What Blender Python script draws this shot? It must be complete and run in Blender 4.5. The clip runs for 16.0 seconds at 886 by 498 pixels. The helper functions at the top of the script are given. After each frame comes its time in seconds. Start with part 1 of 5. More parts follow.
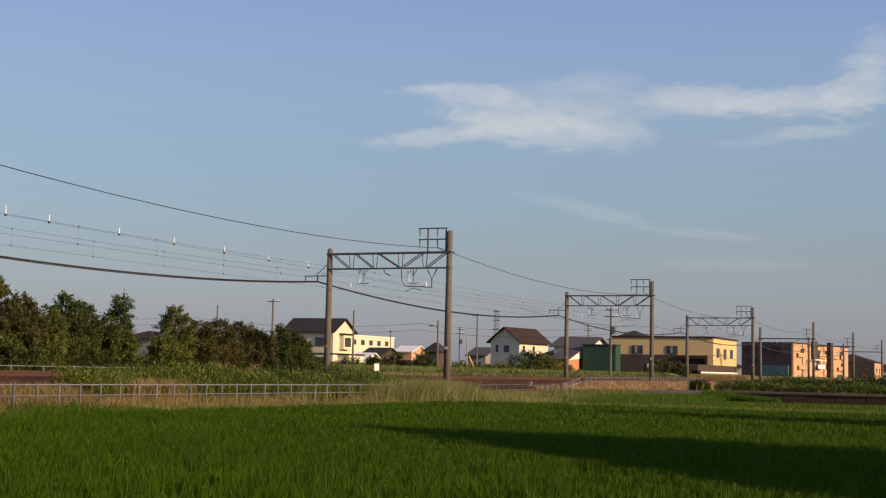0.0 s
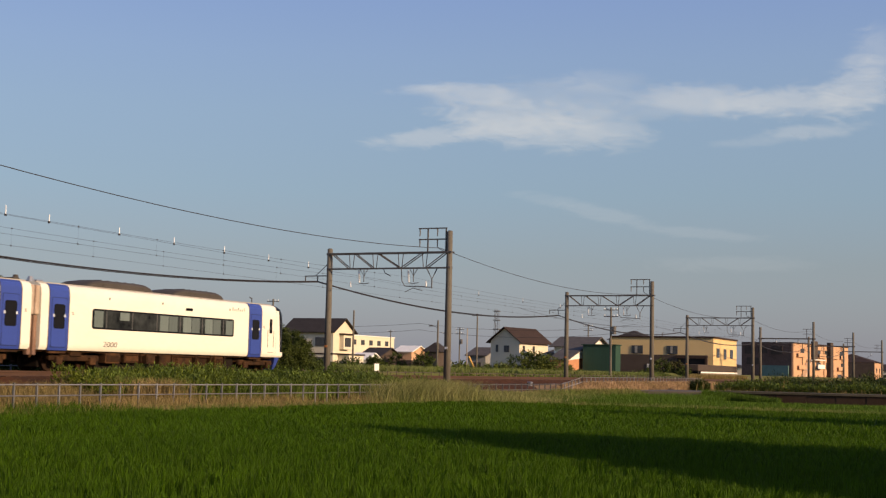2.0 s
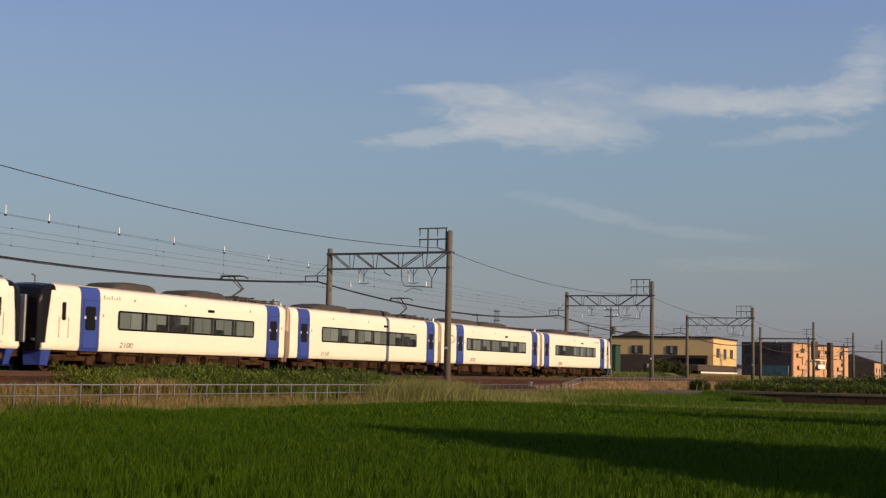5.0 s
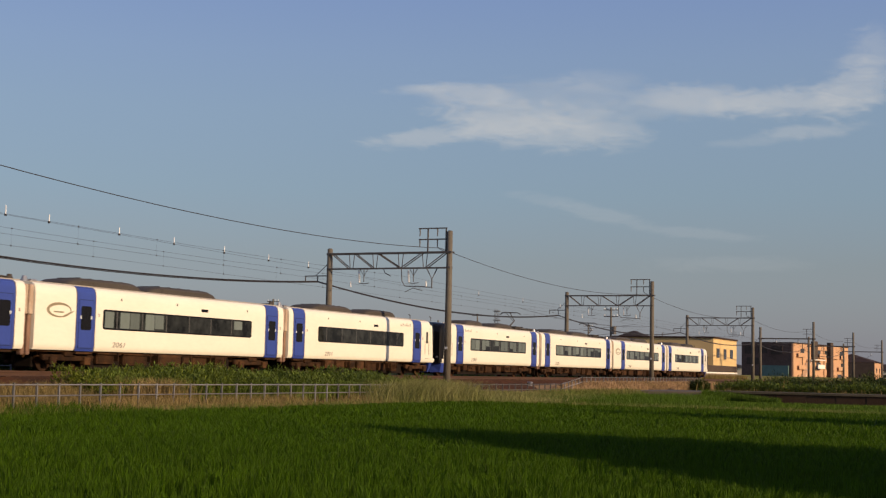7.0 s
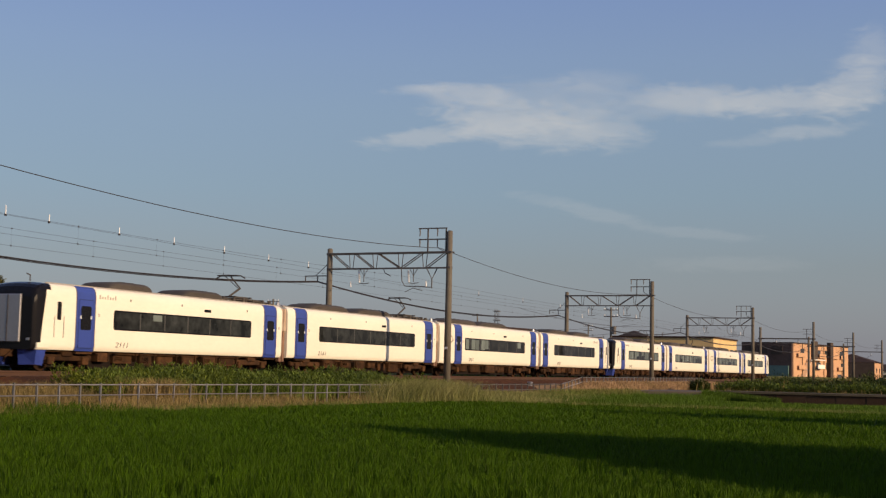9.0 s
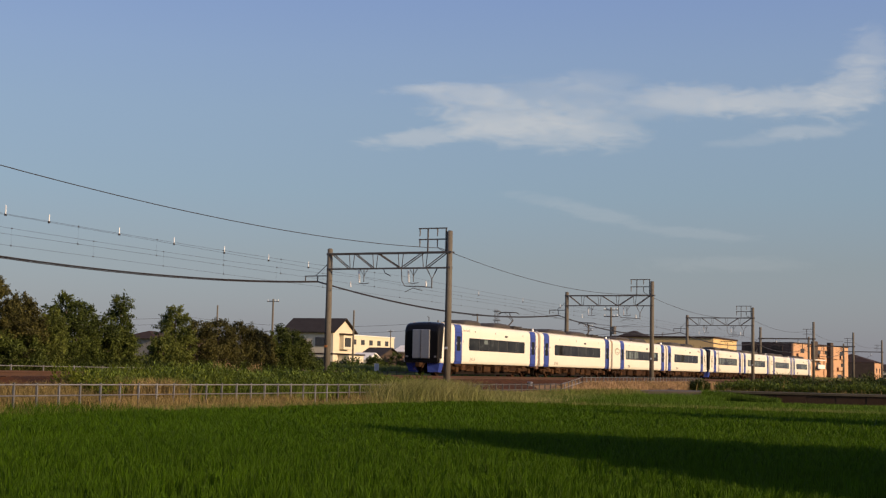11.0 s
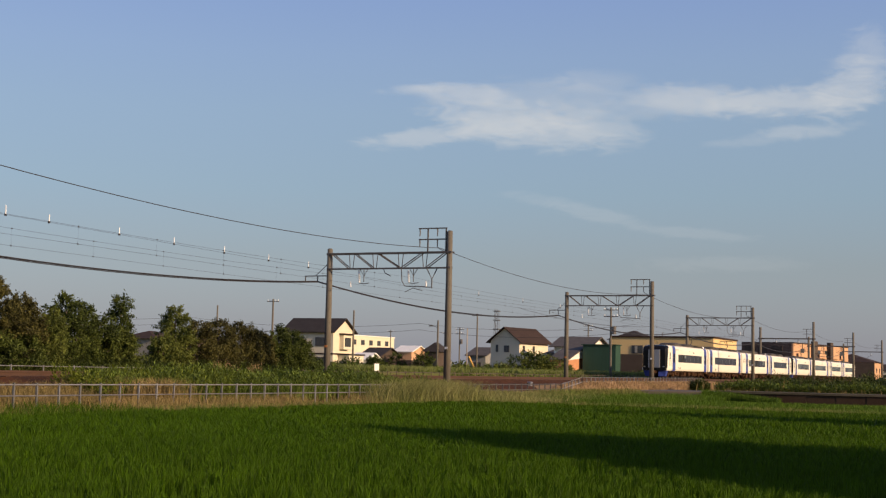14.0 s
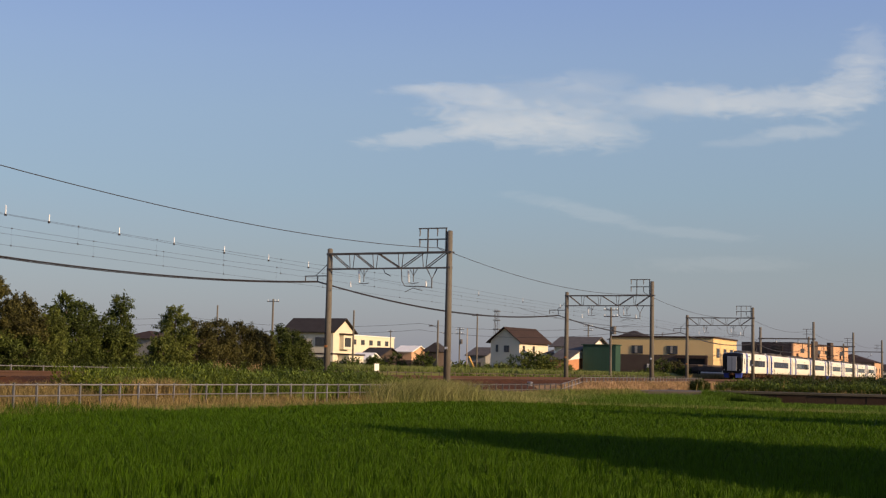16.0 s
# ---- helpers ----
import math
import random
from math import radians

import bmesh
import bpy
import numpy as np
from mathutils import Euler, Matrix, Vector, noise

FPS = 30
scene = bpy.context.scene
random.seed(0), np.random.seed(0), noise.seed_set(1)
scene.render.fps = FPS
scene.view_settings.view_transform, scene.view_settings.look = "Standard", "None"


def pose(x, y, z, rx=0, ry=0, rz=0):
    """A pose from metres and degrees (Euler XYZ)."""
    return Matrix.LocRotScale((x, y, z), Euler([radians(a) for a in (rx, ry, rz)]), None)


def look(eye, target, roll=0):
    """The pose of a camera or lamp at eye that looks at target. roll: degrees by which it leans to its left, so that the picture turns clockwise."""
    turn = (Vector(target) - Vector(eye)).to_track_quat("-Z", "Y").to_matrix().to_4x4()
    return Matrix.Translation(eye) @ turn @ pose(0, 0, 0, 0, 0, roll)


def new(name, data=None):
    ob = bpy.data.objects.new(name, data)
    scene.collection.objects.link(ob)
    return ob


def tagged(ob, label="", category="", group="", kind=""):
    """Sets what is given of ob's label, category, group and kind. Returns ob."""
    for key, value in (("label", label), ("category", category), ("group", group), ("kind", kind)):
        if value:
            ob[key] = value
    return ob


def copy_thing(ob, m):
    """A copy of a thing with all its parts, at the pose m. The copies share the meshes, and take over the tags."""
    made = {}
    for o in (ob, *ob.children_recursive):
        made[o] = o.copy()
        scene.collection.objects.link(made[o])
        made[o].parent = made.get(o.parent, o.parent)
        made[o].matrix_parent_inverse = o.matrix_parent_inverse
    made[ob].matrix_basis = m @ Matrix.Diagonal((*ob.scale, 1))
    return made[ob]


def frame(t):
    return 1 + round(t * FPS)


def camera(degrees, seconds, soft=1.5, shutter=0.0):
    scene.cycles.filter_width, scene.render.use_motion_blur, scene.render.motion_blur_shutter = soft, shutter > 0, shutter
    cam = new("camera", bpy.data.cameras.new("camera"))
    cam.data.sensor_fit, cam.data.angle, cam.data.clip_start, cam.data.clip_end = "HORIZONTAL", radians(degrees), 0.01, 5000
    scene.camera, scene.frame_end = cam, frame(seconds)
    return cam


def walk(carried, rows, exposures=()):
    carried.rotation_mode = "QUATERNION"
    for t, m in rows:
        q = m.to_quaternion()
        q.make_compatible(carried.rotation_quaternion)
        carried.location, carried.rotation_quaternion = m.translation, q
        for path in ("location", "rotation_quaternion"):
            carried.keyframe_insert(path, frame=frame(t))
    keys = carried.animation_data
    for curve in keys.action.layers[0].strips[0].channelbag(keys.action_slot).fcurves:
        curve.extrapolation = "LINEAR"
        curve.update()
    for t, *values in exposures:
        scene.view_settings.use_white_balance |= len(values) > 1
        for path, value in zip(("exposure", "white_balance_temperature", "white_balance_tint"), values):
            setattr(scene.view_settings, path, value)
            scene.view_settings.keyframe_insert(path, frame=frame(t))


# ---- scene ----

# World: x across the railway (camera side positive), y along it, z = 0 at the rail heads.
EYE = (37.228, 0.0, 0.387)
TURN, TILT, LEAN = radians(24.205), radians(5.173), 1.256
AIM = (EYE[0] - 100 * math.sin(TURN) * math.cos(TILT), 100 * math.cos(TURN) * math.cos(TILT), EYE[2] + 100 * math.sin(TILT))
cam = camera(36.658, 16.0, soft=1.25, shutter=0.12)
walk(cam, [(0.0, look(EYE, AIM, LEAN)), (16.0, look(EYE, AIM, LEAN))], exposures=[(t, s, 7250, 26) for t, s in ((0.0, 0.36), (1.6, 0.36), (3.2, 0.11), (9.2, 0.10), (11.5, 0.25), (13.0, 0.32), (16.0, 0.36))])

# ---- sky and sun ----
SUN_EL, SUN_TO = radians(18), Vector((0.9855, -0.17, 0))
world = bpy.data.worlds.new("sky")
scene.world = world
world.use_nodes = True
wn = world.node_tree
sky = wn.nodes.new("ShaderNodeTexSky")
sky.sky_type, sky.sun_disc = "NISHITA", False
sky.sun_elevation, sky.sun_rotation = SUN_EL, math.atan2(SUN_TO.x, SUN_TO.y)
sky.altitude, sky.air_density, sky.dust_density, sky.ozone_density = 0, 0.88, 1.9, 3.2
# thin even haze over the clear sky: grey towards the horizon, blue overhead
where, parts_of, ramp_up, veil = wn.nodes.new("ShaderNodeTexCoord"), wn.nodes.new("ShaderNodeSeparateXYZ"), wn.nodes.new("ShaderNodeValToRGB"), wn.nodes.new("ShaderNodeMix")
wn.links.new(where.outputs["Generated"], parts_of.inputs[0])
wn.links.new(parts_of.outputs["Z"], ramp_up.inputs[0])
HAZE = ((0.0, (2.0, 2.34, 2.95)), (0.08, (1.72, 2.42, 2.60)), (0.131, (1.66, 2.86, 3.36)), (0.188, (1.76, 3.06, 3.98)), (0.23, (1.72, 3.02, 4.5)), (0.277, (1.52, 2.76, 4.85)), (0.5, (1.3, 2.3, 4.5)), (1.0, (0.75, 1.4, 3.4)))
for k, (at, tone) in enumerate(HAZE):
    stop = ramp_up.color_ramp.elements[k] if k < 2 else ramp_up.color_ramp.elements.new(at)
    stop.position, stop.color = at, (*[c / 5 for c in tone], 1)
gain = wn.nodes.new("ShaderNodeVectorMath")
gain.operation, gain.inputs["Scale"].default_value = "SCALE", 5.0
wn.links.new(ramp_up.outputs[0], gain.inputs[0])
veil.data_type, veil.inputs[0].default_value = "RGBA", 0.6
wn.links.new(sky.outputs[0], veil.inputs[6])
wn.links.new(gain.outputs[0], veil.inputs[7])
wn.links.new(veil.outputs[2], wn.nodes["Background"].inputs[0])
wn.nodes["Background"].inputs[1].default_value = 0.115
sun = new("sun", bpy.data.lights.new("sun", "SUN"))
sun.data.energy, sun.data.angle, sun.data.color = 4.6, radians(0.6), (0.97, 0.80, 0.50)
sun.matrix_world = look((120, 0, 80), Vector((120, 0, 80)) - Vector((SUN_TO.x * math.cos(SUN_EL), SUN_TO.y * math.cos(SUN_EL), math.sin(SUN_EL))))


# ---- materials ----
def mat(name, color, rough=0.7, metal=0.0, scale=6.0, vary=0.18, fine=60.0, bump=0.15, second=None, spread=0.5, island=0.0, single=0.0, through_light=0.0, stretch=(1, 1, 1), coat=0.0, spec=0.5):
    """Base colour mixed with a second tone by two sizes of noise, fine relief, and a little change from piece to piece."""
    m = bpy.data.materials.new(name)
    m.use_nodes = True
    t = m.node_tree
    n, k = t.nodes, t.links
    b = n["Principled BSDF"]
    co = n.new("ShaderNodeTexCoord")
    mp = n.new("ShaderNodeMapping")
    mp.inputs["Scale"].default_value = stretch
    k.new(co.outputs["Object"], mp.inputs["Vector"])
    big, small = n.new("ShaderNodeTexNoise"), n.new("ShaderNodeTexNoise")
    big.inputs["Scale"].default_value, small.inputs["Scale"].default_value = scale, fine
    big.inputs["Detail"].default_value, small.inputs["Detail"].default_value = 4, 3
    k.new(mp.outputs[0], big.inputs["Vector"])
    k.new(mp.outputs[0], small.inputs["Vector"])
    if second is None:
        second = tuple(c * (1 - vary * 1.6) for c in color)
    ramp = n.new("ShaderNodeMapRange")
    ramp.inputs[1].default_value, ramp.inputs[2].default_value = 0.5 - spread / 2, 0.5 + spread / 2
    k.new(big.outputs["Fac"], ramp.inputs[0])
    mix = n.new("ShaderNodeMix")
    mix.data_type = "RGBA"
    mix.inputs[6].default_value, mix.inputs[7].default_value = (*color, 1), (*second, 1)
    k.new(ramp.outputs[0], mix.inputs[0])
    hsv = n.new("ShaderNodeHueSaturation")
    k.new(mix.outputs[2], hsv.inputs["Color"])
    val = n.new("ShaderNodeMapRange")
    val.inputs[1].default_value, val.inputs[2].default_value = 0.25, 0.75
    val.inputs[3].default_value, val.inputs[4].default_value = 1 - vary, 1 + vary
    k.new(small.outputs["Fac"], val.inputs[0])
    last = val.outputs[0]
    for amount, kind in ((island, "ShaderNodeNewGeometry"), (single, "ShaderNodeObjectInfo")):
        if amount:
            g = n.new(kind)
            r = n.new("ShaderNodeMapRange")
            r.inputs[3].default_value, r.inputs[4].default_value = 1 - amount, 1 + amount
            k.new(g.outputs["Random Per Island" if kind == "ShaderNodeNewGeometry" else "Random"], r.inputs[0])
            mu = n.new("ShaderNodeMath")
            mu.operation = "MULTIPLY"
            k.new(last, mu.inputs[0])
            k.new(r.outputs[0], mu.inputs[1])
            last = mu.outputs[0]
    k.new(last, hsv.inputs["Value"])
    k.new(hsv.outputs[0], b.inputs["Base Color"])
    b.inputs["Roughness"].default_value, b.inputs["Metallic"].default_value = rough, metal
    b.inputs["Coat Weight"].default_value, b.inputs["Specular IOR Level"].default_value = coat, spec
    if bump:
        bp = n.new("ShaderNodeBump")
        bp.inputs["Strength"].default_value, bp.inputs["Distance"].default_value = bump, 0.02
        k.new(small.outputs["Fac"], bp.inputs["Height"])
        k.new(bp.outputs[0], b.inputs["Normal"])
    if through_light:
        tr = n.new("ShaderNodeBsdfTranslucent")
        ms = n.new("ShaderNodeMixShader")
        ms.inputs[0].default_value = through_light
        k.new(hsv.outputs[0], tr.inputs["Color"])
        k.new(b.outputs[0], ms.inputs[1])
        k.new(tr.outputs[0], ms.inputs[2])
        k.new(ms.outputs[0], n["Material Output"].inputs["Surface"])
    return m


SOIL = mat("soil", (0.072, 0.076, 0.024), 0.95, scale=0.5, fine=9, bump=0.5, second=(0.048, 0.06, 0.02))
PADDY = mat("paddy_soil", (0.035, 0.04, 0.015), 0.9, scale=1.0, fine=12, bump=0.4)
RICE = mat("rice_blades", (0.0425, 0.0945, 0.0018), 0.6, scale=0.25, fine=3, vary=0.18, bump=0, second=(0.031, 0.0750, 0.0015), island=0.55, through_light=0.3, spec=0.12)
GRASS = mat("grass_blades", (0.105, 0.150, 0.028), 0.7, scale=0.4, fine=4, bump=0, second=(0.175, 0.165, 0.055), island=0.4, through_light=0.3, spec=0.12)
FIELD_B = mat("far_rice_blades", (0.056, 0.118, 0.007), 0.65, scale=0.12, fine=3, bump=0, second=(0.057, 0.1013, 0.0135), island=0.4, through_light=0.3, spec=0.12)
REED = mat("pale_reed_blades", (0.26, 0.245, 0.10), 0.75, scale=0.6, fine=4, bump=0, spread=0.35, second=(0.13, 0.155, 0.045), island=0.45, through_light=0.3, spec=0.12)
MEADOW = mat("meadow_blades", (0.1275, 0.175, 0.045), 0.7, scale=0.05, fine=2, bump=0, second=(0.17, 0.175, 0.065), island=0.3, through_light=0.3, spec=0.12)
STRAW_B = mat("bleached_straw", (0.42, 0.285, 0.165), 0.85, scale=0.35, fine=5, bump=0, spread=0.35, second=(0.24, 0.165, 0.085), island=0.35, through_light=0.2, spec=0.1)
DRY_EARTH = mat("dry_earth", (0.24, 0.15, 0.085), 0.95, scale=0.6, fine=9, bump=0.5, second=(0.16, 0.11, 0.06), spec=0.1)
STRAW = mat("dry_grass", (0.27, 0.195, 0.088), 0.8, scale=0.5, fine=5, bump=0, second=(0.1596, 0.1308, 0.04739), island=0.4, through_light=0.2, spec=0.12)
WEED = mat("weed_leaves", (0.1576, 0.1884, 0.02574), 0.65, scale=0.5, fine=5, bump=0, second=(0.1009, 0.1412, 0.01931), island=0.45, through_light=0.25, spec=0.12)
STALK = mat("stalk_leaves", (0.115, 0.155, 0.028), 0.65, scale=0.5, fine=5, bump=0, second=(0.070, 0.108, 0.019), island=0.5, through_light=0.25, spec=0.12)
# much darker second tones put the crowns' light and dark lumps into the colour
LEAF_C = mat("pale_leaves", (0.125, 0.150, 0.034), 0.6, scale=1.1, fine=6, bump=0, second=(0.052, 0.070, 0.017), spread=0.3, island=0.5, through_light=0.25, spec=0.12)
LEAF = mat("tree_leaves", (0.074, 0.098, 0.021), 0.6, scale=1.1, fine=6, bump=0, second=(0.022, 0.034, 0.009), spread=0.3, island=0.55, through_light=0.2, spec=0.12)
LEAF_B = mat("olive_leaves", (0.096, 0.092, 0.028), 0.6, scale=1.1, fine=6, bump=0, second=(0.026, 0.026, 0.010), spread=0.3, island=0.55, through_light=0.2, spec=0.12)
BARK = mat("bark", (0.10, 0.08, 0.06), 0.9, scale=8, fine=50, bump=0.6)
BALLAST = mat("ballast", (0.070, 0.024, 0.007), 0.95, scale=0.9, fine=14, vary=0.4, bump=1.0, second=(0.038, 0.015, 0.005), spec=0.15)
STEEL = mat("rusty_rail", (0.065, 0.028, 0.014), 0.8, 0.1, scale=3, fine=40)
SLEEPER = mat("sleeper", (0.075, 0.034, 0.016), 0.9, scale=4, fine=30)
CONCRETE = mat("pole_concrete", (0.1164, 0.1048, 0.08413), 0.9, scale=2.0, fine=40, bump=0.3, second=(0.0952, 0.08266, 0.06621))
GALV = mat("weathered_galvanised_steel", (0.1105, 0.102, 0.09775), 0.65, 0.3, scale=4, fine=40)
WIRE = mat("wire", (0.04084, 0.03713, 0.03713), 0.6, 0.3, scale=3, fine=30, bump=0)
PORCELAIN = mat("porcelain", (0.60, 0.63, 0.66), 0.25, scale=20, fine=80, vary=0.05, bump=0)
PLATE = mat("orange_plate", (0.55, 0.20, 0.05), 0.6, scale=4, fine=30)
FENCE = mat("fence_galvanised", (0.2295, 0.2362, 0.243), 0.5, 0.5, scale=4, fine=40, second=(0.162, 0.1485, 0.135), single=0.3)
CAR_WHITE = mat("car_white_paint", (0.73, 0.71, 0.61), 0.35, scale=0.6, fine=5, vary=0.03, bump=0.0, second=(0.69, 0.66, 0.56), stretch=(1, 0.6, 1.6))
CAR_BLUE = mat("car_blue_paint", (0.028, 0.056, 0.27), 0.4, scale=1, fine=8, vary=0.06, bump=0)
CAR_NAVY = mat("shaded_blue_seam", (0.012, 0.024, 0.12), 0.5, scale=1, fine=8, vary=0.06, bump=0)
CAR_RUST = mat("rust_streaked_rubber", (0.26, 0.15, 0.10), 0.85, scale=2.2, fine=20, second=(0.10, 0.05, 0.035), stretch=(1, 1, 0.4))
CAR_BLACK = mat("car_black_gloss", (0.008, 0.008, 0.010), 0.16, scale=1, fine=8, vary=0.1, bump=0, spec=0.15)
CAR_SILVER = mat("car_silver_door", (0.30, 0.31, 0.34), 0.35, 0.6, scale=1, fine=8, vary=0.06, bump=0)
CAR_ROOF = mat("roof_unit_grey", (0.0525, 0.04462, 0.0378), 0.8, scale=2, fine=20, second=(0.03675, 0.03045, 0.02625))
CAR_UNDER = mat("brake_dust_steel", (0.068, 0.031, 0.0125), 0.9, scale=2.2, fine=18, vary=0.3, second=(0.016, 0.009, 0.006), single=0.45, spec=0.15)
CAR_BELLOWS = mat("gangway_bellows", (0.50, 0.40, 0.31), 0.85, scale=2.2, fine=25, second=(0.20, 0.11, 0.07), stretch=(1, 1, 0.4))
UNDER_DARK = mat("underfloor_shade_black", (0.014, 0.010, 0.008), 0.9, scale=3, fine=20, spec=0.1)
CAR_PANE = mat("tinted_pane", (0.006, 0.007, 0.007), 0.06, scale=1.6, fine=5, vary=0.3, bump=0, second=(0.030, 0.034, 0.034), spread=0.3, single=0.3, spec=0.13)
CAR_CURTAIN = mat("curtain_behind_tinted_glass", (0.118, 0.145, 0.136), 0.22, scale=2.0, fine=14, vary=0.12, bump=0, second=(0.100, 0.125, 0.118), single=0.25, stretch=(1, 3, 0.3))
CAR_LINE = mat("panel_line_grey", (0.33, 0.30, 0.27), 0.7, scale=4, fine=30)
CAR_MULLION = mat("grey_window_bar", (0.06, 0.06, 0.056), 0.5, scale=4, fine=30, bump=0)
CAR_EMBLEM = mat("bronze_print", (0.26, 0.22, 0.14), 0.5, scale=4, fine=30, bump=0)
CAR_PRINT = mat("printed_lettering", (0.06, 0.045, 0.038), 0.6, scale=4, fine=30, bump=0)


# ---- mesh tools ----
class Shape:
    """Collects vertices and faces of one mesh."""

    def __init__(self):
        self.v, self.f = [], []

    def add(self, verts, faces):
        o = len(self.v)
        self.v.extend(tuple(p) for p in verts)
        self.f.extend(tuple(i + o for i in q) for q in faces)
        return self

    def box(self, x0, x1, y0, y1, z0, z1):
        return self.add([(x, y, z) for z in (z0, z1) for y in (y0, y1) for x in (x0, x1)],
                        [(0, 2, 3, 1), (4, 5, 7, 6), (0, 1, 5, 4), (2, 6, 7, 3), (0, 4, 6, 2), (1, 3, 7, 5)])

    def soft_box(self, x0, x1, y0, y1, z0, z1, c):
        """A box with its twelve edges cut by c."""
        bm = bmesh.new()
        bmesh.ops.create_cube(bm, size=1, matrix=Matrix.Translation(((x0 + x1) / 2, (y0 + y1) / 2, (z0 + z1) / 2)) @ Matrix.Diagonal((x1 - x0, y1 - y0, z1 - z0, 1)))
        bmesh.ops.bevel(bm, geom=bm.edges[:], offset=c, segments=2, affect="EDGES", profile=0.5)
        bm.verts.index_update()
        self.add([v.co[:] for v in bm.verts], [[v.index for v in q.verts] for q in bm.faces])
        bm.free()
        return self

    def tube(self, points, r0, r1=None, sides=6, caps=True):
        pts = [Vector(p) for p in points]
        r1 = r0 if r1 is None else r1
        verts, faces = [], []
        for i, p in enumerate(pts):
            way = (pts[min(i + 1, len(pts) - 1)] - pts[max(i - 1, 0)]).normalized()
            a = way.orthogonal().normalized() if abs(way.z) > 0.95 else way.cross(Vector((0, 0, 1))).normalized()
            b = way.cross(a)
            r = r0 + (r1 - r0) * i / (len(pts) - 1)
            for s in range(sides):
                q = 2 * math.pi * s / sides
                verts.append(p + r * (math.cos(q) * a + math.sin(q) * b))
        for i in range(len(pts) - 1):
            for s in range(sides):
                faces.append((i * sides + s, i * sides + (s + 1) % sides, (i + 1) * sides + (s + 1) % sides, (i + 1) * sides + s))
        if caps:
            faces.append(tuple(range(sides))[::-1])
            faces.append(tuple((len(pts) - 1) * sides + s for s in range(sides)))
        return self.add(verts, faces)

    def sweep(self, profile, y0, y1, close=True):
        """An (x, z) outline drawn out along y."""
        n = len(profile)
        verts = [(x, y, z) for y in (y0, y1) for x, z in profile]
        faces = [(i, (i + 1) % n, n + (i + 1) % n, n + i) for i in range(n if close else n - 1)]
        if close:
            faces += [tuple(range(n))[::-1], tuple(range(n, 2 * n))]
        return self.add(verts, faces)

    def mesh(self, name, material, smooth=False):
        me = bpy.data.meshes.new(name)
        me.from_pydata(self.v, [], self.f)
        me.materials.append(material)
        if smooth:
            me.shade_smooth()
        me.update()
        return me


def part(name, shape, material, parent=None, label="", smooth=False):
    ob = new(name, shape.mesh(name, material, smooth))
    if parent is not None:
        ob.parent = parent
    if label:
        ob["label"] = label
    return ob


def empty(name, m, label, category, group="", kind=""):
    ob = new(name)
    ob.empty_display_size = 0.2
    ob.matrix_world = m
    return tagged(ob, label, category, group, kind)


def thing(name, shape, material, label, category, group="", kind="", smooth=False):
    return tagged(part(name, shape, material, None, "", smooth), label, category, group, kind)


# ---- ground, embankment and track ----
ground = thing("ground", Shape().add([(-2500, -600, -1.5), (1200, -600, -1.5), (1200, 3900, -1.5), (-2500, 3900, -1.5)], [(0, 1, 2, 3)]), SOIL,
               "brown green farmland soil reaching the horizon", "ground", kind="structure")
bank = Shape()
outline = [(10.6, -1.48), (8.8, -1.05), (7.0, -0.55), (5.9, -0.42), (5.5, -0.36), (4.9, -0.17), (-1.6, -0.17), (-2.2, -0.36), (-3.2, -0.45), (-6.0, -0.6), (-8.5, -1.48)]
rows_y = list(range(-60, 260, 2)) + list(range(260, 901, 20))
bv = [(x + (random.uniform(-.12, .12) if -1 < k < 10 else 0), y, z + random.uniform(-.03, .03)) for y in rows_y for k, (x, z) in enumerate(outline)]
w = len(outline)
bank.add(bv, [(r * w + k, r * w + k + 1, (r + 1) * w + k + 1, (r + 1) * w + k) for r in range(len(rows_y) - 1) for k in range(w - 1)])
thing("embankment", bank, BALLAST, "low railway embankment of rust brown ballast", "embankment", kind="structure")

LAWN = mat("rough_field", (0.09775, 0.1148, 0.0255), 0.95, scale=0.12, fine=2.5, vary=0.25, bump=0.6, second=(0.1275, 0.1062, 0.03825), spec=0.1)
hx = [-6.2, -7.0, -7.8, -9.5, -12, -16, -22, -30, -42, -60, -90, -140, -220, -400]
hy = list(range(-60, 240, 5)) + list(range(240, 900, 30))
hz = {-6.2: -0.62, -7.0: -0.2, -7.8: 0.12}
hv = [(x + random.uniform(-0.15, 0.15), y, hz.get(x, min(0.25 + max(0, y - 60) * 0.004, 0.62) + random.uniform(-0.08, 0.08))) for y in hy for x in hx]
hn = len(hx)
thing("raised_field", Shape().add(hv, [(r * hn + k, (r + 1) * hn + k, (r + 1) * hn + k + 1, r * hn + k + 1) for r in range(len(hy) - 1) for k in range(hn - 1)]), LAWN,
      "rough green field a little above the railway", "field", kind="structure")

RAIL = [(-0.06, -0.15), (0.06, -0.15), (0.06, -0.13), (0.012, -0.11), (0.012, -0.04), (0.034, -0.03), (0.034, 0.0), (-0.034, 0.0), (-0.034, -0.03), (-0.012, -0.04), (-0.012, -0.11), (-0.06, -0.13)]
TRACKS = (0.0, 3.3)
for tx in TRACKS:
    for side in (-0.5335, 0.5335):
        thing("rail", Shape().sweep([(x + tx + side, z) for x, z in RAIL], -60, 900), STEEL, "brown steel rail on the ballasted track", "rail", "rails of the two tracks", "structure")
    sl = Shape()
    for k in range(640):
        y = -40 + k * 0.66
        sl.box(tx - 1.0, tx + 1.0, y - 0.11, y + 0.11, -0.30, -0.152)
    thing("sleepers", sl, SLEEPER, "grey brown sleepers bedded in rusty ballast", "sleepers", kind="stuff")


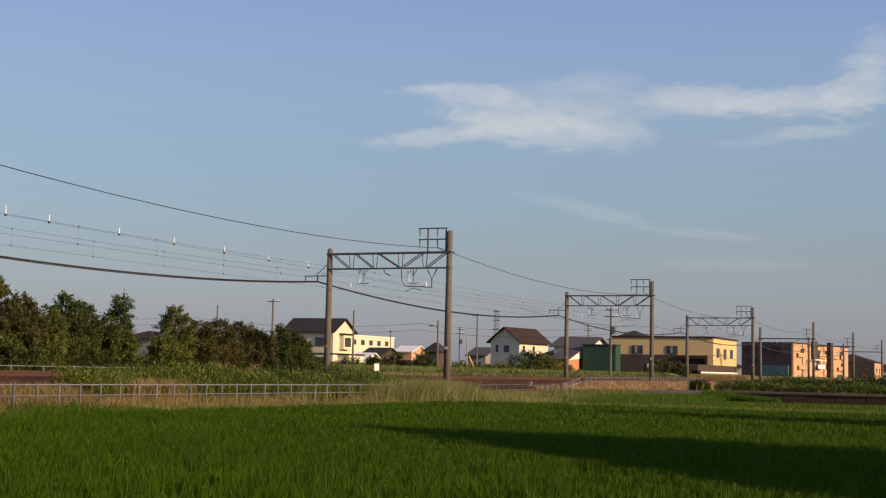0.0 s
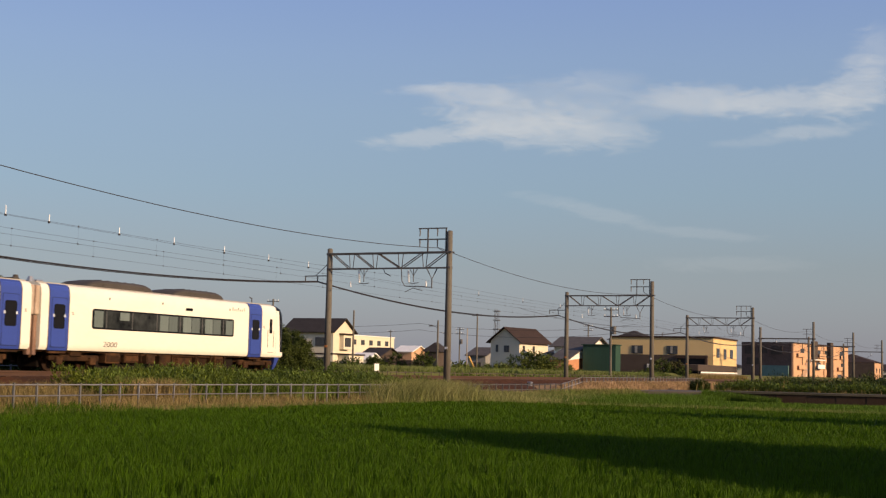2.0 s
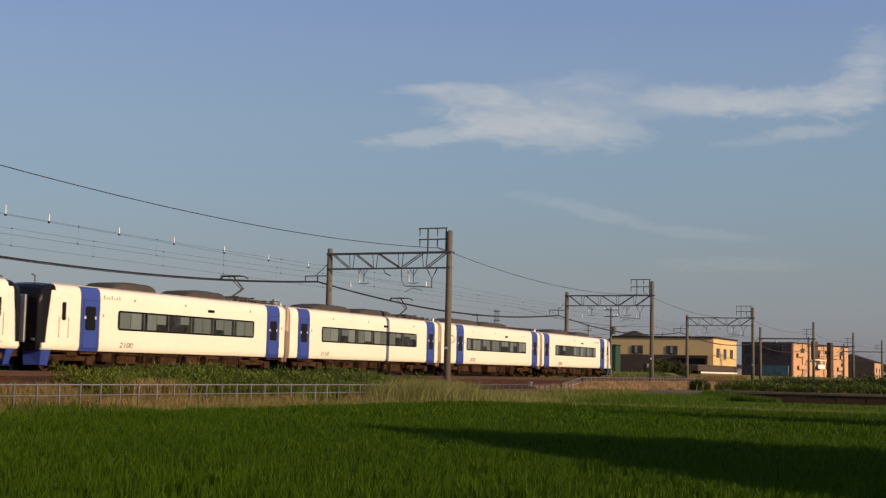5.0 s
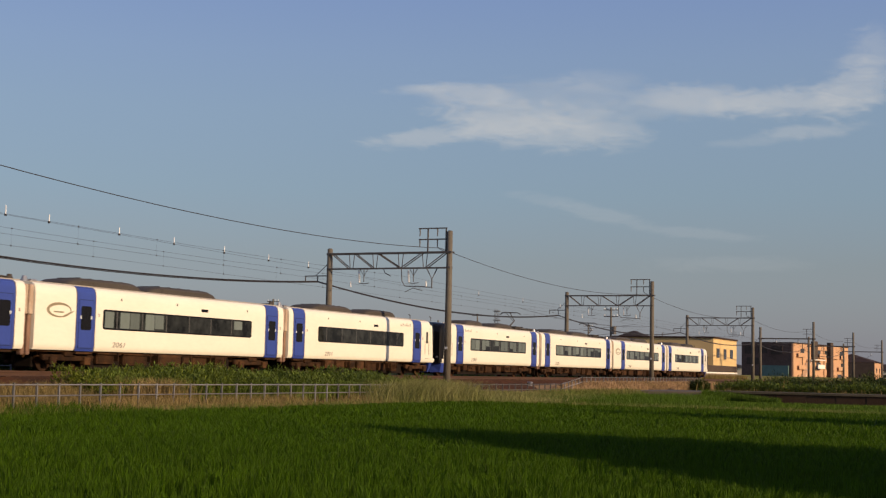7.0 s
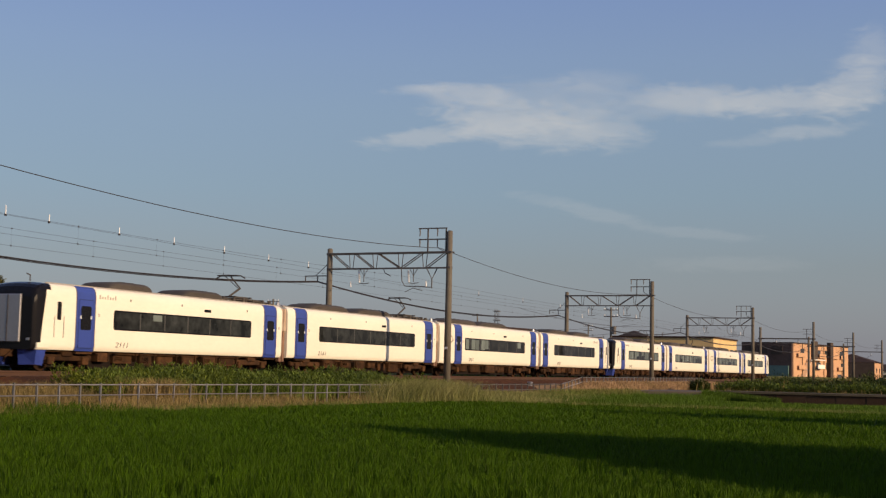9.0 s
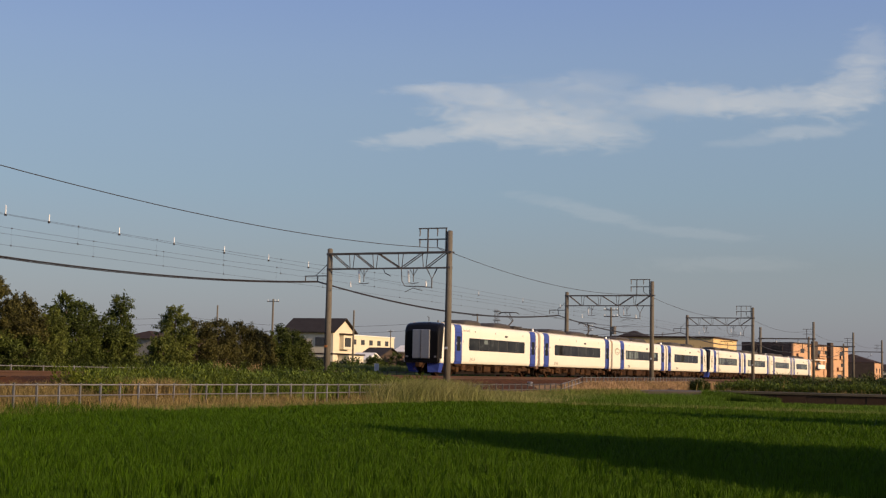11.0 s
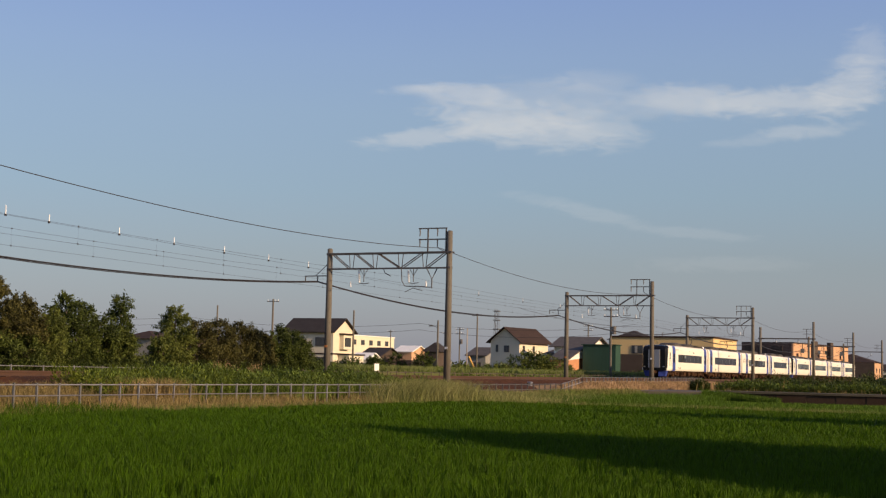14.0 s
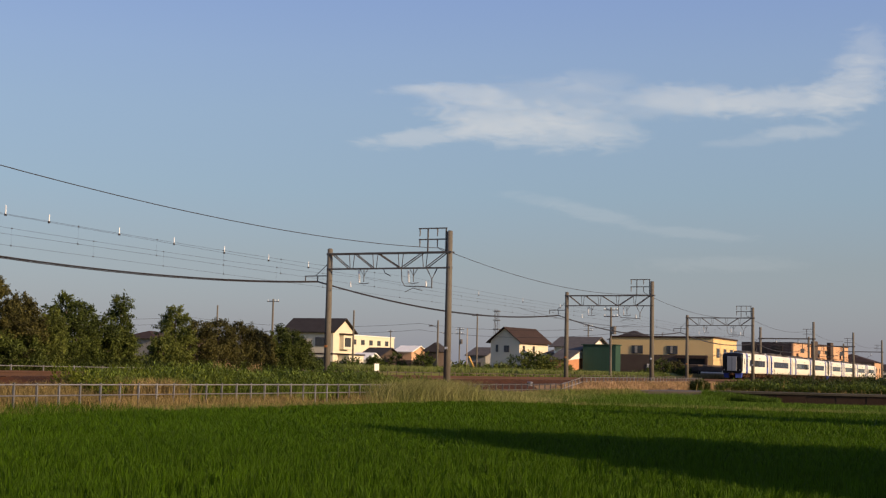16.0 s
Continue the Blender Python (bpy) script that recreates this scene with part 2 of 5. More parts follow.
# ---- overhead line ----
NEAR, FAR = 5.60, -2.36
GANTRIES = [26.0, 71.3, 115.9, 161.2, 207.6, 254.0, 301.5]


def gantry():
    """One portal over both tracks, its base at the origin's height, y = 0."""
    g = empty("catenary_gantry", pose(0, 0, 0), "steel lattice gantry on two concrete poles over the tracks", "catenary gantry", "gantries over the railway")
    for x, top, name in ((FAR, 7.58, "far"), (NEAR, 8.5, "near")):
        pole = part("pole", Shape().tube([(x, 0, -1.3), (x, 0, top * 0.5), (x, 0, top)], 0.215, 0.165, 14), CONCRETE, g, "tapered weathered concrete pole", True)
        for z in (6.38, 7.25):
            part("clamp", Shape().tube([(x, 0, z - 0.05), (x, 0, z + 0.05)], 0.185, 0.185, 12), GALV, pole)
        part("pole_plate", Shape().box(x - 0.09, x + 0.09, -0.222, -0.2, 1.6, 1.74), PORCELAIN if name == "near" else PLATE, pole, "small plate strapped to the pole")
        part("pole_cap", Shape().tube([(x, 0, top), (x, 0, top + 0.04)], 0.15, 0.11, 12), GALV, pole)
    L, R, zt, zb = FAR + 0.12, NEAR - 0.12, 7.27, 6.36
    for y in (-0.17, 0.17):
        part("top_chord", Shape().box(L - 0.25, R + 0.35, y - 0.04, y + 0.04, zt - 0.05, zt + 0.05), GALV, g)
        part("bottom_chord", Shape().box(L - 0.15, R + 0.25, y - 0.035, y + 0.035, zb - 0.035, zb + 0.035), GALV, g)
    span = R - L
    for a, b in ((0.02, 0.16), (0.22, 0.37), (0.42, 0.60), (0.79, 0.62), (0.985, 0.83)):
        for y in (-0.17, 0.17):
            part("diagonal", Shape().tube([(L + a * span, y, zt - 0.04), (L + b * span, y, zb + 0.03)], 0.032, sides=4), GALV, g)
    for a in (0.18, 0.385, 0.605, 0.81):
        part("vertical", Shape().tube([(L + a * span, -0.17, zb), (L + (a - 0.012) * span, -0.17, zt)], 0.024, sides=4), GALV, g)
        part("vertical", Shape().tube([(L + a * span, 0.17, zb), (L + (a + 0.012) * span, 0.17, zt)], 0.024, sides=4), GALV, g)
    # feeder rack on the camera-side pole
    rack = Shape()
    for z in (8.05, 8.70):
        rack.box(3.6, 5.42, -0.035, 0.035, z - 0.035, z + 0.035)
    rack.box(4.16, 4.23, -0.035, 0.035, 7.27, 8.7).box(5.33, 5.40, -0.035, 0.035, 7.27, 8.7)
    part("feeder_rack", rack, GALV, g)
    for x, z in ((3.66, 8.66), (4.8, 8.66), (3.66, 8.02), (4.8, 8.02)):
        part("insulator_string", Shape().tube([(x, 0, z), (x + 0.02, 0, z - 0.2), (x, 0, z - 0.42)], 0.045, 0.03, 6), GALV, g)
    part("feeder_hook", Shape().tube([(4.8, 0, 7.6), (5.0, 0, 7.45), (5.35, 0, 7.3)], 0.02, sides=5), GALV, g)
    # hangers with their insulators over each track
    for tx in TRACKS:
        part("hanger", Shape().tube([(tx - 0.28, 0, zb), (tx, 0, 5.9), (tx + 0.28, 0, zb)], 0.025, sides=5).tube([(tx, 0, zb), (tx, 0, 5.55)], 0.025, sides=5), GALV, g)
        ins = Shape().tube([(tx - 0.34, 0, 6.25), (tx - 0.30, 0, 5.52)], 0.035, sides=8)
        for k in range(6):
            ins.tube([(tx - 0.335 + 0.006 * k, 0, 6.16 - 0.11 * k), (tx - 0.333 + 0.006 * k, 0, 6.11 - 0.11 * k)], 0.05, 0.085, 10)
        part("insulator", ins, PORCELAIN, g, "white ribbed porcelain insulator")
        part("clamp_arm", Shape().tube([(tx - 0.3, 0, 5.5), (tx, 0, 5.45), (tx + 0.35, 0, 5.5)], 0.025, sides=5), GALV, g)
    for x in (4.12, -0.9):
        part("insulator", Shape().tube([(x, 0, 5.6), (x, 0, 5.45), (x + 0.02, 0, 5.25)], 0.03, 0.05, 8), PORCELAIN, g, "white porcelain insulator")
    part("drop_bracket", Shape().tube([(4.15, 0, zb), (4.5, 0, 5.7), (4.85, 0, zb)], 0.035, sides=5).tube([(4.5, 0, 5.75), (4.5, 0, 5.15)], 0.035, sides=5), GALV, g)
    part("pull_off_arm", Shape().tube([(2.5, 0, zb), (2.55, 0, 5.6), (2.75, 0, 5.3), (3.3, 0, 5.28), (4.45, 0, 5.22)], 0.028, sides=5), GALV, g)
    part("pull_off_arm", Shape().tube([(1.3, 0, zb), (1.4, 0, 6.1), (1.8, 0, 5.9)], 0.026, sides=5), GALV, g)
    part("registration_arm", Shape().tube([(2.75, 0, 4.95), (3.3, 0, 5.18), (3.9, 0, 5.02)], 0.02, sides=5), GALV, g)
    # cable bracket on the far pole
    part("cable_bracket", Shape().box(-4.05, FAR - 0.1, -0.03, 0.03, 5.92, 5.98).box(-4.05, -4.0, -0.03, 0.03, 5.6, 5.98).box(-3.2, -3.15, -0.03, 0.03, 5.55, 5.98)
         .tube([(-3.3, 0, 5.98), (FAR - 0.1, 0, 6.7)], 0.022, sides=4), GALV, g)
    return g


def plain_gantry():
    """The further kind: two poles joined by one slender beam, with a small feeder rack."""
    g = empty("catenary_gantry", pose(0, 0, 0), "two concrete poles joined by one slender steel beam", "catenary gantry", "gantries over the railway")
    for x, top in ((FAR, 8.0), (NEAR, 8.85)):
        pole = part("pole", Shape().tube([(x, 0, -1.3), (x, 0, top * 0.5), (x, 0, top)], 0.225, 0.175, 12), CONCRETE, g, "tapered weathered concrete pole", True)
        for z in (6.2, 6.4):
            part("clamp", Shape().tube([(x, 0, z - 0.05), (x, 0, z + 0.05)], 0.21, 0.21, 10), GALV, pole)
    for y in (-0.12, 0.12):
        part("beam", Shape().box(FAR - 0.3, NEAR + 0.3, y - 0.05, y + 0.05, 6.2, 6.38), GALV, g)
    part("feeder_rack", Shape().box(4.0, 5.42, -0.035, 0.035, 7.72, 7.79).box(4.0, 5.42, -0.035, 0.035, 6.98, 7.05).box(4.55, 4.62, -0.035, 0.035, 6.3, 7.8), GALV, g)
    for tx in TRACKS:
        part("hanger", Shape().tube([(tx, 0, 6.2), (tx, 0, 5.5)], 0.03, sides=5).tube([(tx - 0.8, 0, 5.1), (tx, 0, 5.5), (tx + 0.6, 0, 5.0)], 0.025, sides=5), GALV, g)
        part("insulator", Shape().tube([(tx + 0.1, 0, 6.1), (tx + 0.1, 0, 5.9), (tx + 0.1, 0, 5.7)], 0.03, 0.055, 8), PORCELAIN, g, "white porcelain insulator")
    part("cable_bracket", Shape().box(-3.6, FAR - 0.1, -0.03, 0.03, 5.7, 5.76).tube([(-3.3, 0, 5.74), (FAR - 0.1, 0, 6.3)], 0.022, sides=4), GALV, g)
    return g


first = gantry()
first.matrix_world = pose(0, GANTRIES[0], 0)
for y, z in zip(GANTRIES[1:4], (0.0, 0.12, 0.12)):
    copy_thing(first, pose(0, y, z))
plain = plain_gantry()
plain.matrix_world = pose(0, GANTRIES[4], 0)
for y in GANTRIES[5:]:
    copy_thing(plain, pose(0, y, 0))


def sag_line(x0, z0, x1, z1, y0, y1, drop, steps=18):
    return [(x0 + (x1 - x0) * k / steps, y0 + (y1 - y0) * k / steps, z0 + (z1 - z0) * k / steps - 4 * drop * (k / steps) * (1 - k / steps)) for k in range(steps + 1)]


def line_run(name, x, z, drop, r, label, group="overhead wires"):
    run = empty(name, pose(x, 0, z), label, "wire", group)
    for a, b in zip(GANTRIES, GANTRIES[1:]):
        part("span", Shape().tube(sag_line(0, 0, 0, 0, a, b, drop), r, sides=5, caps=False), WIRE, run)
    return run


line_run("feeder_wire", 5.0, 7.52, 0.84, 0.018, "dark bare feeder wire sagging between the gantries")
for tx in TRACKS:
    line_run("messenger_wire", tx, 5.80, 0.22, 0.0055, "thin dark messenger wire above the track")
    con = line_run("contact_wire", tx, 4.92, 0.0, 0.0055, "thin dark contact wire above the track")
    for a, b in zip(GANTRIES, GANTRIES[1:]):
        for k in range(1, 9):
            u = k / 9
            z = 5.80 - 4 * 0.22 * u * (1 - u)
            part("dropper", Shape().tube([(0, a + u * (b - a), 0), (0, a + u * (b - a), z - 4.92)], 0.002, sides=4).soft_box(-0.015, 0.015, a + u * (b - a) - 0.02, a + u * (b - a) + 0.02, -0.035, 0.035, 0.008)
                 .soft_box(-0.015, 0.015, a + u * (b - a) - 0.022, a + u * (b - a) + 0.022, z - 4.95, z - 4.89, 0.008), WIRE, con)
aux = empty("feeder_wire", pose(0, 0, 0), "thin wire carrying a row of white insulators", "wire", "overhead wires")
for k, (a, b) in enumerate(zip(GANTRIES, GANTRIES[1:])):
    za, zb = (6.25, 5.87) if k == 0 else (5.87, 5.87)
    part("span", Shape().tube(sag_line(0, za, 0, zb, a, b, 0.02), 0.006, sides=5, caps=False), WIRE, aux)
    for q, y in enumerate((40.71, 43.25, 47.85, 51.95, 56.2, 60.4, 64.6) if k < 1 else (a + 9.0, a + 18.0, a + 27.0, a + 36.0) if k == 1 else ()):
        z = za + (zb - za) * (y - a) / (b - a)
        tall = 0.36 if q == 0 and k == 0 else 0.3
        pin = part("insulator", Shape().tube([(0, y, z), (0, y, z + tall * 0.5), (0, y, z + tall)], 0.027, 0.018, 7), PORCELAIN, aux, "white insulator on the wire")
        part("cap", Shape().soft_box(-0.04, 0.04, y - 0.04, y + 0.04, z - 0.06, z + 0.02, 0.01), WIRE, pin)
for dx, z, drop in ((-3.20, 5.63, 0.86), (-3.26, 5.60, 0.845), (-3.15, 5.57, 0.88)):
    line_run("signal_cable", dx, z, drop, 0.025, "thick black cable sagging between the far poles")


# ---- train ----
CAR = 19.32
SIDE = [(1.27, 0.85), (1.33, 0.93), (1.35, 1.08), (1.35, 1.6), (1.35, 2.15), (1.35, 2.72), (1.348, 3.0), (1.33, 3.22), (1.27, 3.39), (1.15, 3.475), (0.80, 3.52), (0.40, 3.55), (0.0, 3.56)]


def ring(grow=0.0, keep=99):
    half = [(x + (grow if x > 0.4 else 0), z + (grow if x < 1.2 else 0)) for x, z in SIDE[:keep]]
    return half


def tunnel(shape, stations, half, nose=False):
    """Skin over half outlines mirrored to both sides; stations are (y, height factor, width factor)."""
    full = half + [(-x, z) for x, z in half[::-1] if x > 0]
    n = len(full)
    verts = []
    for y, kz, kx in stations:
        verts += [(x * kx, y, 0.85 + (z - 0.85) * kz) for x, z in full]
    faces = [(r * n + i, r * n + i + 1, (r + 1) * n + i + 1, (r + 1) * n + i) for r in range(len(stations) - 1) for i in range(n - 1)]
    faces += [(r * n + n - 1, r * n, (r + 1) * n, (r + 1) * n + n - 1) for r in range(len(stations) - 1)]
    faces += [tuple(range(n)), tuple(range((len(stations) - 1) * n, len(stations) * n))[::-1]]
    return shape.add(verts, faces)


def side_panel(y0, y1, grow, z0=0.835):
    """A skin that follows one body side from the sill to the shoulder."""
    pts = [(1.30 + grow, z0)] + [(x + grow, z + grow * 0.4) for x, z in SIDE[1:10]]
    inner = [(x - 0.05, z - 0.01) for x, z in pts]
    return Shape().sweep(pts + inner[::-1], y0, y1)


def flip(shape):
    """The same shape on the other side of the car."""
    s = Shape()
    s.v = [(-x, y, z) for x, y, z in shape.v]
    s.f = [q[::-1] for q in shape.f]
    return s


def plate(y0, y1, z0, z1, x=1.352, t=0.012, r=0.0):
    """A thin plate on the car side, with corners rounded by r."""
    if not r:
        return Shape().box(x - 0.02, x + t, y0, y1, z0, z1)
    out = []
    for cy, cz, a0 in ((y1 - r, z1 - r, 0), (y0 + r, z1 - r, 90), (y0 + r, z0 + r, 180), (y1 - r, z0 + r, 270)):
        for s in range(4):
            q = radians(a0 + 30 * s)
            out.append((cy + r * math.cos(q), cz + r * math.sin(q)))
    n = len(out)
    v = [(x - 0.02, y, z) for y, z in out] + [(x + t, y, z) for y, z in out]
    return Shape().add(v, [(i, (i + 1) % n, n + (i + 1) % n, n + i) for i in range(n)] + [tuple(range(n, 2 * n)), tuple(range(n))[::-1]])


def both(name, shape, material, parent, label=""):
    a = part(name, shape, material, parent, label)
    part(name, flip(shape), material, parent, label)
    return a


def build_car(doors, window, roof_units, logo=None, end=None, pantograph=False, number="", curtains=(), at=0.0):
    """A car whose rear joint is at y = 0 and front joint at y = CAR. end: 'front' or 'rear' for a driving car."""
    c = empty("train_car", pose(0, 0, 0), "white express train car with blue doors", "train car", "cars of the train")
    y0, y1 = 0.28, CAR - 0.28
    if end == "front":
        y1 = CAR - 1.35
    if end == "rear":
        y0 = 1.35
    body = part("body", tunnel(Shape(), [(y0, 1, 1), (y1, 1, 1)], ring()), CAR_WHITE, c, "glossy white painted body shell", True)
    body.data.set_sharp_from_angle(angle=radians(40))
    for d in doors:
        both("door_bay", side_panel(d - 0.57, d + 0.57, 0.008), CAR_BLUE, c, "blue painted door bay")
        both("bay_edge", side_panel(d - 0.62, d - 0.57, 0.004), CAR_ROOF, c)
        both("bay_edge", side_panel(d + 0.57, d + 0.62, 0.004), CAR_ROOF, c)
        both("door_seam", plate(d - 0.46, d + 0.46, 0.95, 2.95, 1.355, 0.010, 0.05), CAR_NAVY, c)
        both("door", plate(d - 0.43, d + 0.43, 0.98, 2.92, 1.355, 0.016, 0.05), CAR_BLUE, c, "blue sliding door")
        both("door_window", plate(d - 0.33, d + 0.33, 1.70, 2.68, 1.362, 0.016, 0.1), CAR_BLACK, c, "black door window")
        both("door_step", Shape().box(1.2, 1.34, d - 0.5, d + 0.5, 0.72, 0.80), CAR_UNDER, c)
        for k in (-0.33, 0.33):
            both("door_mark", plate(d + k - 0.04, d + k + 0.04, 2.16, 2.28, 1.365, 0.016), PORCELAIN, c, "small white sticker")
        for k, z in ((0.78, 2.35), (0.8, 2.28)):
            both("stencil", plate(d + k, d + k + 0.1, z, z + 0.06, 1.351, 0.004), CAR_LINE, c)
    a, b = window
    both("window_band", plate(a, b, 1.77, 2.61, 1.352, 0.006, 0.12), CAR_BLACK, c, "black window band")
    # windows of two curtains each, a single one first where the row is shifted; a number tells how far the curtain is drawn
    singles = (1 if len(curtains[0]) == 1 else 0) + (1 if len(curtains[-1]) == 1 else 0)
    unit = (b - a - 0.1) / (len(curtains) - 0.5 * singles)
    p0 = a + 0.05
    for drawn in curtains:
        p1 = p0 + unit * (0.5 if len(drawn) == 1 else 1.0)
        pane = both("pane", plate(p0 + 0.04, p1 - 0.04, 1.83, 2.55, 1.356, 0.006, 0.05), CAR_PANE, c)
        q0, q1 = p0 + (0.06 if p0 < a + 0.1 else 0.2), p1 - (0.06 if p1 > b - 0.1 else 0.2)
        for k, f in enumerate(drawn):
            if f:
                c0, c1 = q0 + (q1 - q0) * k / len(drawn) + 0.02, q0 + (q1 - q0) * (k + 1) / len(drawn) - 0.02
                part("curtain", plate(c0, c1, 2.53 - 0.68 * f, 2.53, 1.358, 0.007), CAR_CURTAIN, pane, "grey green curtain behind the glass")
        if p1 < b - 0.1:
            both("mullion", plate(p1 - 0.035, p1 + 0.035, 1.83, 2.55, 1.357, 0.006), CAR_MULLION, c)
        p0 = p1
    both("destination_panel", plate(a + 0.62 * (b - a), a + 0.62 * (b - a) + 0.55, 2.84, 2.97, 1.345, 0.013), CAR_BLACK, c, "dark destination display")
    for k in (0.1, 0.45, 0.96):
        both("lamp_marker", plate(a + k * (b - a), a + k * (b - a) + 0.08, 3.02, 3.12, 1.338, 0.013), CAR_ROOF, c)
    part("roof_gutter", Shape().box(-1.02, -0.98, y0, y1, 3.5, 3.54).box(0.98, 1.02, y0, y1, 3.5, 3.54), CAR_LINE, c)
    for a0, a1 in roof_units:
        s = Shape()
        prof = [(0.96, 3.48), (0.95, 3.74), (0.91, 3.80), (0.78, 3.87), (0.4, 3.89), (-0.4, 3.89), (-0.78, 3.87), (-0.91, 3.80), (-0.95, 3.74), (-0.96, 3.48)]
        st = [(a0 + (a1 - a0) * q / 16, max(0.04, (1 - abs(q / 8 - 1) ** (5.5 if q < 8 else 7))) ** 0.8, 0.8 + 0.2 * (1 - abs(q / 8 - 1) ** 6)) for q in (0, 0.12, 0.35, 0.7, 1.2, 2, 3, 4, 8, 12, 13, 14, 14.8, 15.3, 15.65, 15.88, 16)]
        v = [(x * kx, y, 3.5 + (z - 3.5) * kz) for y, kz, kx in st for x, z in prof]
        m = len(prof)
        s.add(v, [(r * m + i, r * m + i + 1, (r + 1) * m + i + 1, (r + 1) * m + i) for r in range(len(st) - 1) for i in range(m - 1)] + [tuple(range(m))[::-1], tuple(range((len(st) - 1) * m, len(st) * m))])
        unit = part("air_conditioner", s, CAR_ROOF, c, "long dusty grey roof air conditioner", True)
        unit.data.set_sharp_from_angle(angle=radians(30))
        part("louvre", Shape().box(0.945, 0.962, a0 + 0.9, a1 - 0.9, 3.60, 3.66).box(0.945, 0.960, a0 + 0.9, a1 - 0.9, 3.69, 3.74), CAR_ROOF, unit)
        for k in range(5):
            y = a0 + 1.2 + k * (a1 - a0 - 2.4) / 4
            part("rib", Shape().box(-0.6, 0.6, y - 0.03, y + 0.03, 3.6, 3.905), CAR_ROOF, unit)
    # gangway ends
    for yy, s in ((0.0, 1), (CAR, -1)):
        if (end == "rear" and s == 1) or (end == "front" and s == -1):
            continue
        fr = Shape()
        for k in range(4):
            y = yy + s * (0.03 + 0.06 * k)
            fr.sweep([(0.75, 1.0), (0.78, 3.2), (0.6, 3.4), (-0.6, 3.4), (-0.78, 3.2), (-0.75, 1.0)], min(y, y + s * 0.035), max(y, y + s * 0.035))
        part("gangway", fr, CAR_BELLOWS, c, "beige folded gangway bellows")
        both("end_shield", Shape().soft_box(1.02, 1.28, min(yy + s * 0.03, yy + s * 0.27), max(yy + s * 0.03, yy + s * 0.27), 2.2, 3.38, 0.05), CAR_BELLOWS, c, "stained white end shield")
        both("end_shield", Shape().soft_box(0.98, 1.22, min(yy + s * 0.05, yy + s * 0.26), max(yy + s * 0.05, yy + s * 0.26), 0.62, 2.2, 0.05), CAR_RUST, c, "rust streaked lower shield")
        part("cable_head", Shape().tube([(0.62, yy + s * 0.42, 3.46), (0.62, yy + s * 0.42, 3.66), (0.62, yy + s * 0.42, 3.74)], 0.13, 0.09, 10).soft_box(0.3, 0.9, min(yy + s * 0.5, yy + s * 0.85), max(yy + s * 0.5, yy + s * 0.85), 3.48, 3.62, 0.03), CAR_SILVER if s > 0 else CAR_ROOF, c, "cable head on the roof end")
        both("jumper_cable", Shape().tube([(1.1, yy + s * 0.3, 1.2), (1.15, yy + s * 0.1, 0.7), (1.1, yy, 0.55)], 0.04, sides=6), CAR_UNDER, c)
    # running gear
    for bc in (2.75, CAR - 2.75):
        bog = part("bogie", Shape().soft_box(0.86, 1.08, bc - 1.55, bc + 1.55, 0.42, 0.68, 0.06).soft_box(-1.08, -0.86, bc - 1.55, bc + 1.55, 0.42, 0.68, 0.06)
                   .box(-0.9, 0.9, bc - 0.25, bc + 0.25, 0.4, 0.75).soft_box(0.85, 1.15, bc - 0.35, bc + 0.35, 0.6, 0.85, 0.05), CAR_UNDER, c, "dusty brown bogie frame")
        for wy in (bc - 1.05, bc + 1.05):
            for wx in (-0.56, 0.56):
                part("wheel", Shape().tube([(wx - 0.065, wy, 0.43), (wx + 0.065, wy, 0.43)], 0.43, 0.43, 20), CAR_UNDER, bog)
            both("axle_box", Shape().soft_box(0.9, 1.2, wy - 0.19, wy + 0.19, 0.27, 0.6, 0.05), CAR_UNDER, bog)
    rnd = random.Random(int(doors[0] * 100) + len(number) + int(window[0] * 10))
    y = 4.6
    while y < CAR - 5.2:
        l = rnd.uniform(0.6, 1.7)
        z = rnd.uniform(0.22, 0.42)
        face = rnd.uniform(0.95, 1.25)
        case = part("underfloor_box", Shape().soft_box(0.45, face, y, y + l, z, 0.80, 0.03), CAR_UNDER, c)
        part("lid", Shape().soft_box(face - 0.02, face + 0.025, y + 0.06, y + l - 0.06, z + 0.08, 0.7, 0.015), CAR_UNDER, case)
        if rnd.random() < 0.45:
            fins = Shape()
            for q in range(6):
                fins.box(face, face + 0.06, y + 0.1 + q * 0.08, y + 0.13 + q * 0.08, z + 0.14, 0.66)
            part("cooling_fins", fins, CAR_UNDER, case)
        part("bracket", Shape().box(0.6, 1.18, y + l + 0.02, y + l + 0.07, 0.45, 0.82).tube([(1.1, y - 0.1, 0.76), (1.1, y + l + 0.3, 0.74)], 0.03, sides=5), CAR_UNDER, case)
        part("underfloor_box", Shape().soft_box(-1.2, -0.45, y, y + l, z, 0.84, 0.03), CAR_UNDER, c)
        y += l + rnd.uniform(0.18, 0.7)
    part("underframe", Shape().box(-1.1, 1.1, y0, y1, 0.78, 0.86), CAR_UNDER, c)
    # near-black blocks added between the gear, standing for the shade below the floor
    part("floor_shade_block", Shape().soft_box(-0.8, 0.8, 4.4, CAR - 4.4, 0.12, 0.80, 0.04), UNDER_DARK, c, "near black block for the shade under the floor")
    for bc in (2.75, CAR - 2.75):
        part("bogie_shade_block", Shape().soft_box(-0.45, 0.45, bc - 1.5, bc + 1.5, 0.14, 0.78, 0.05), UNDER_DARK, c)
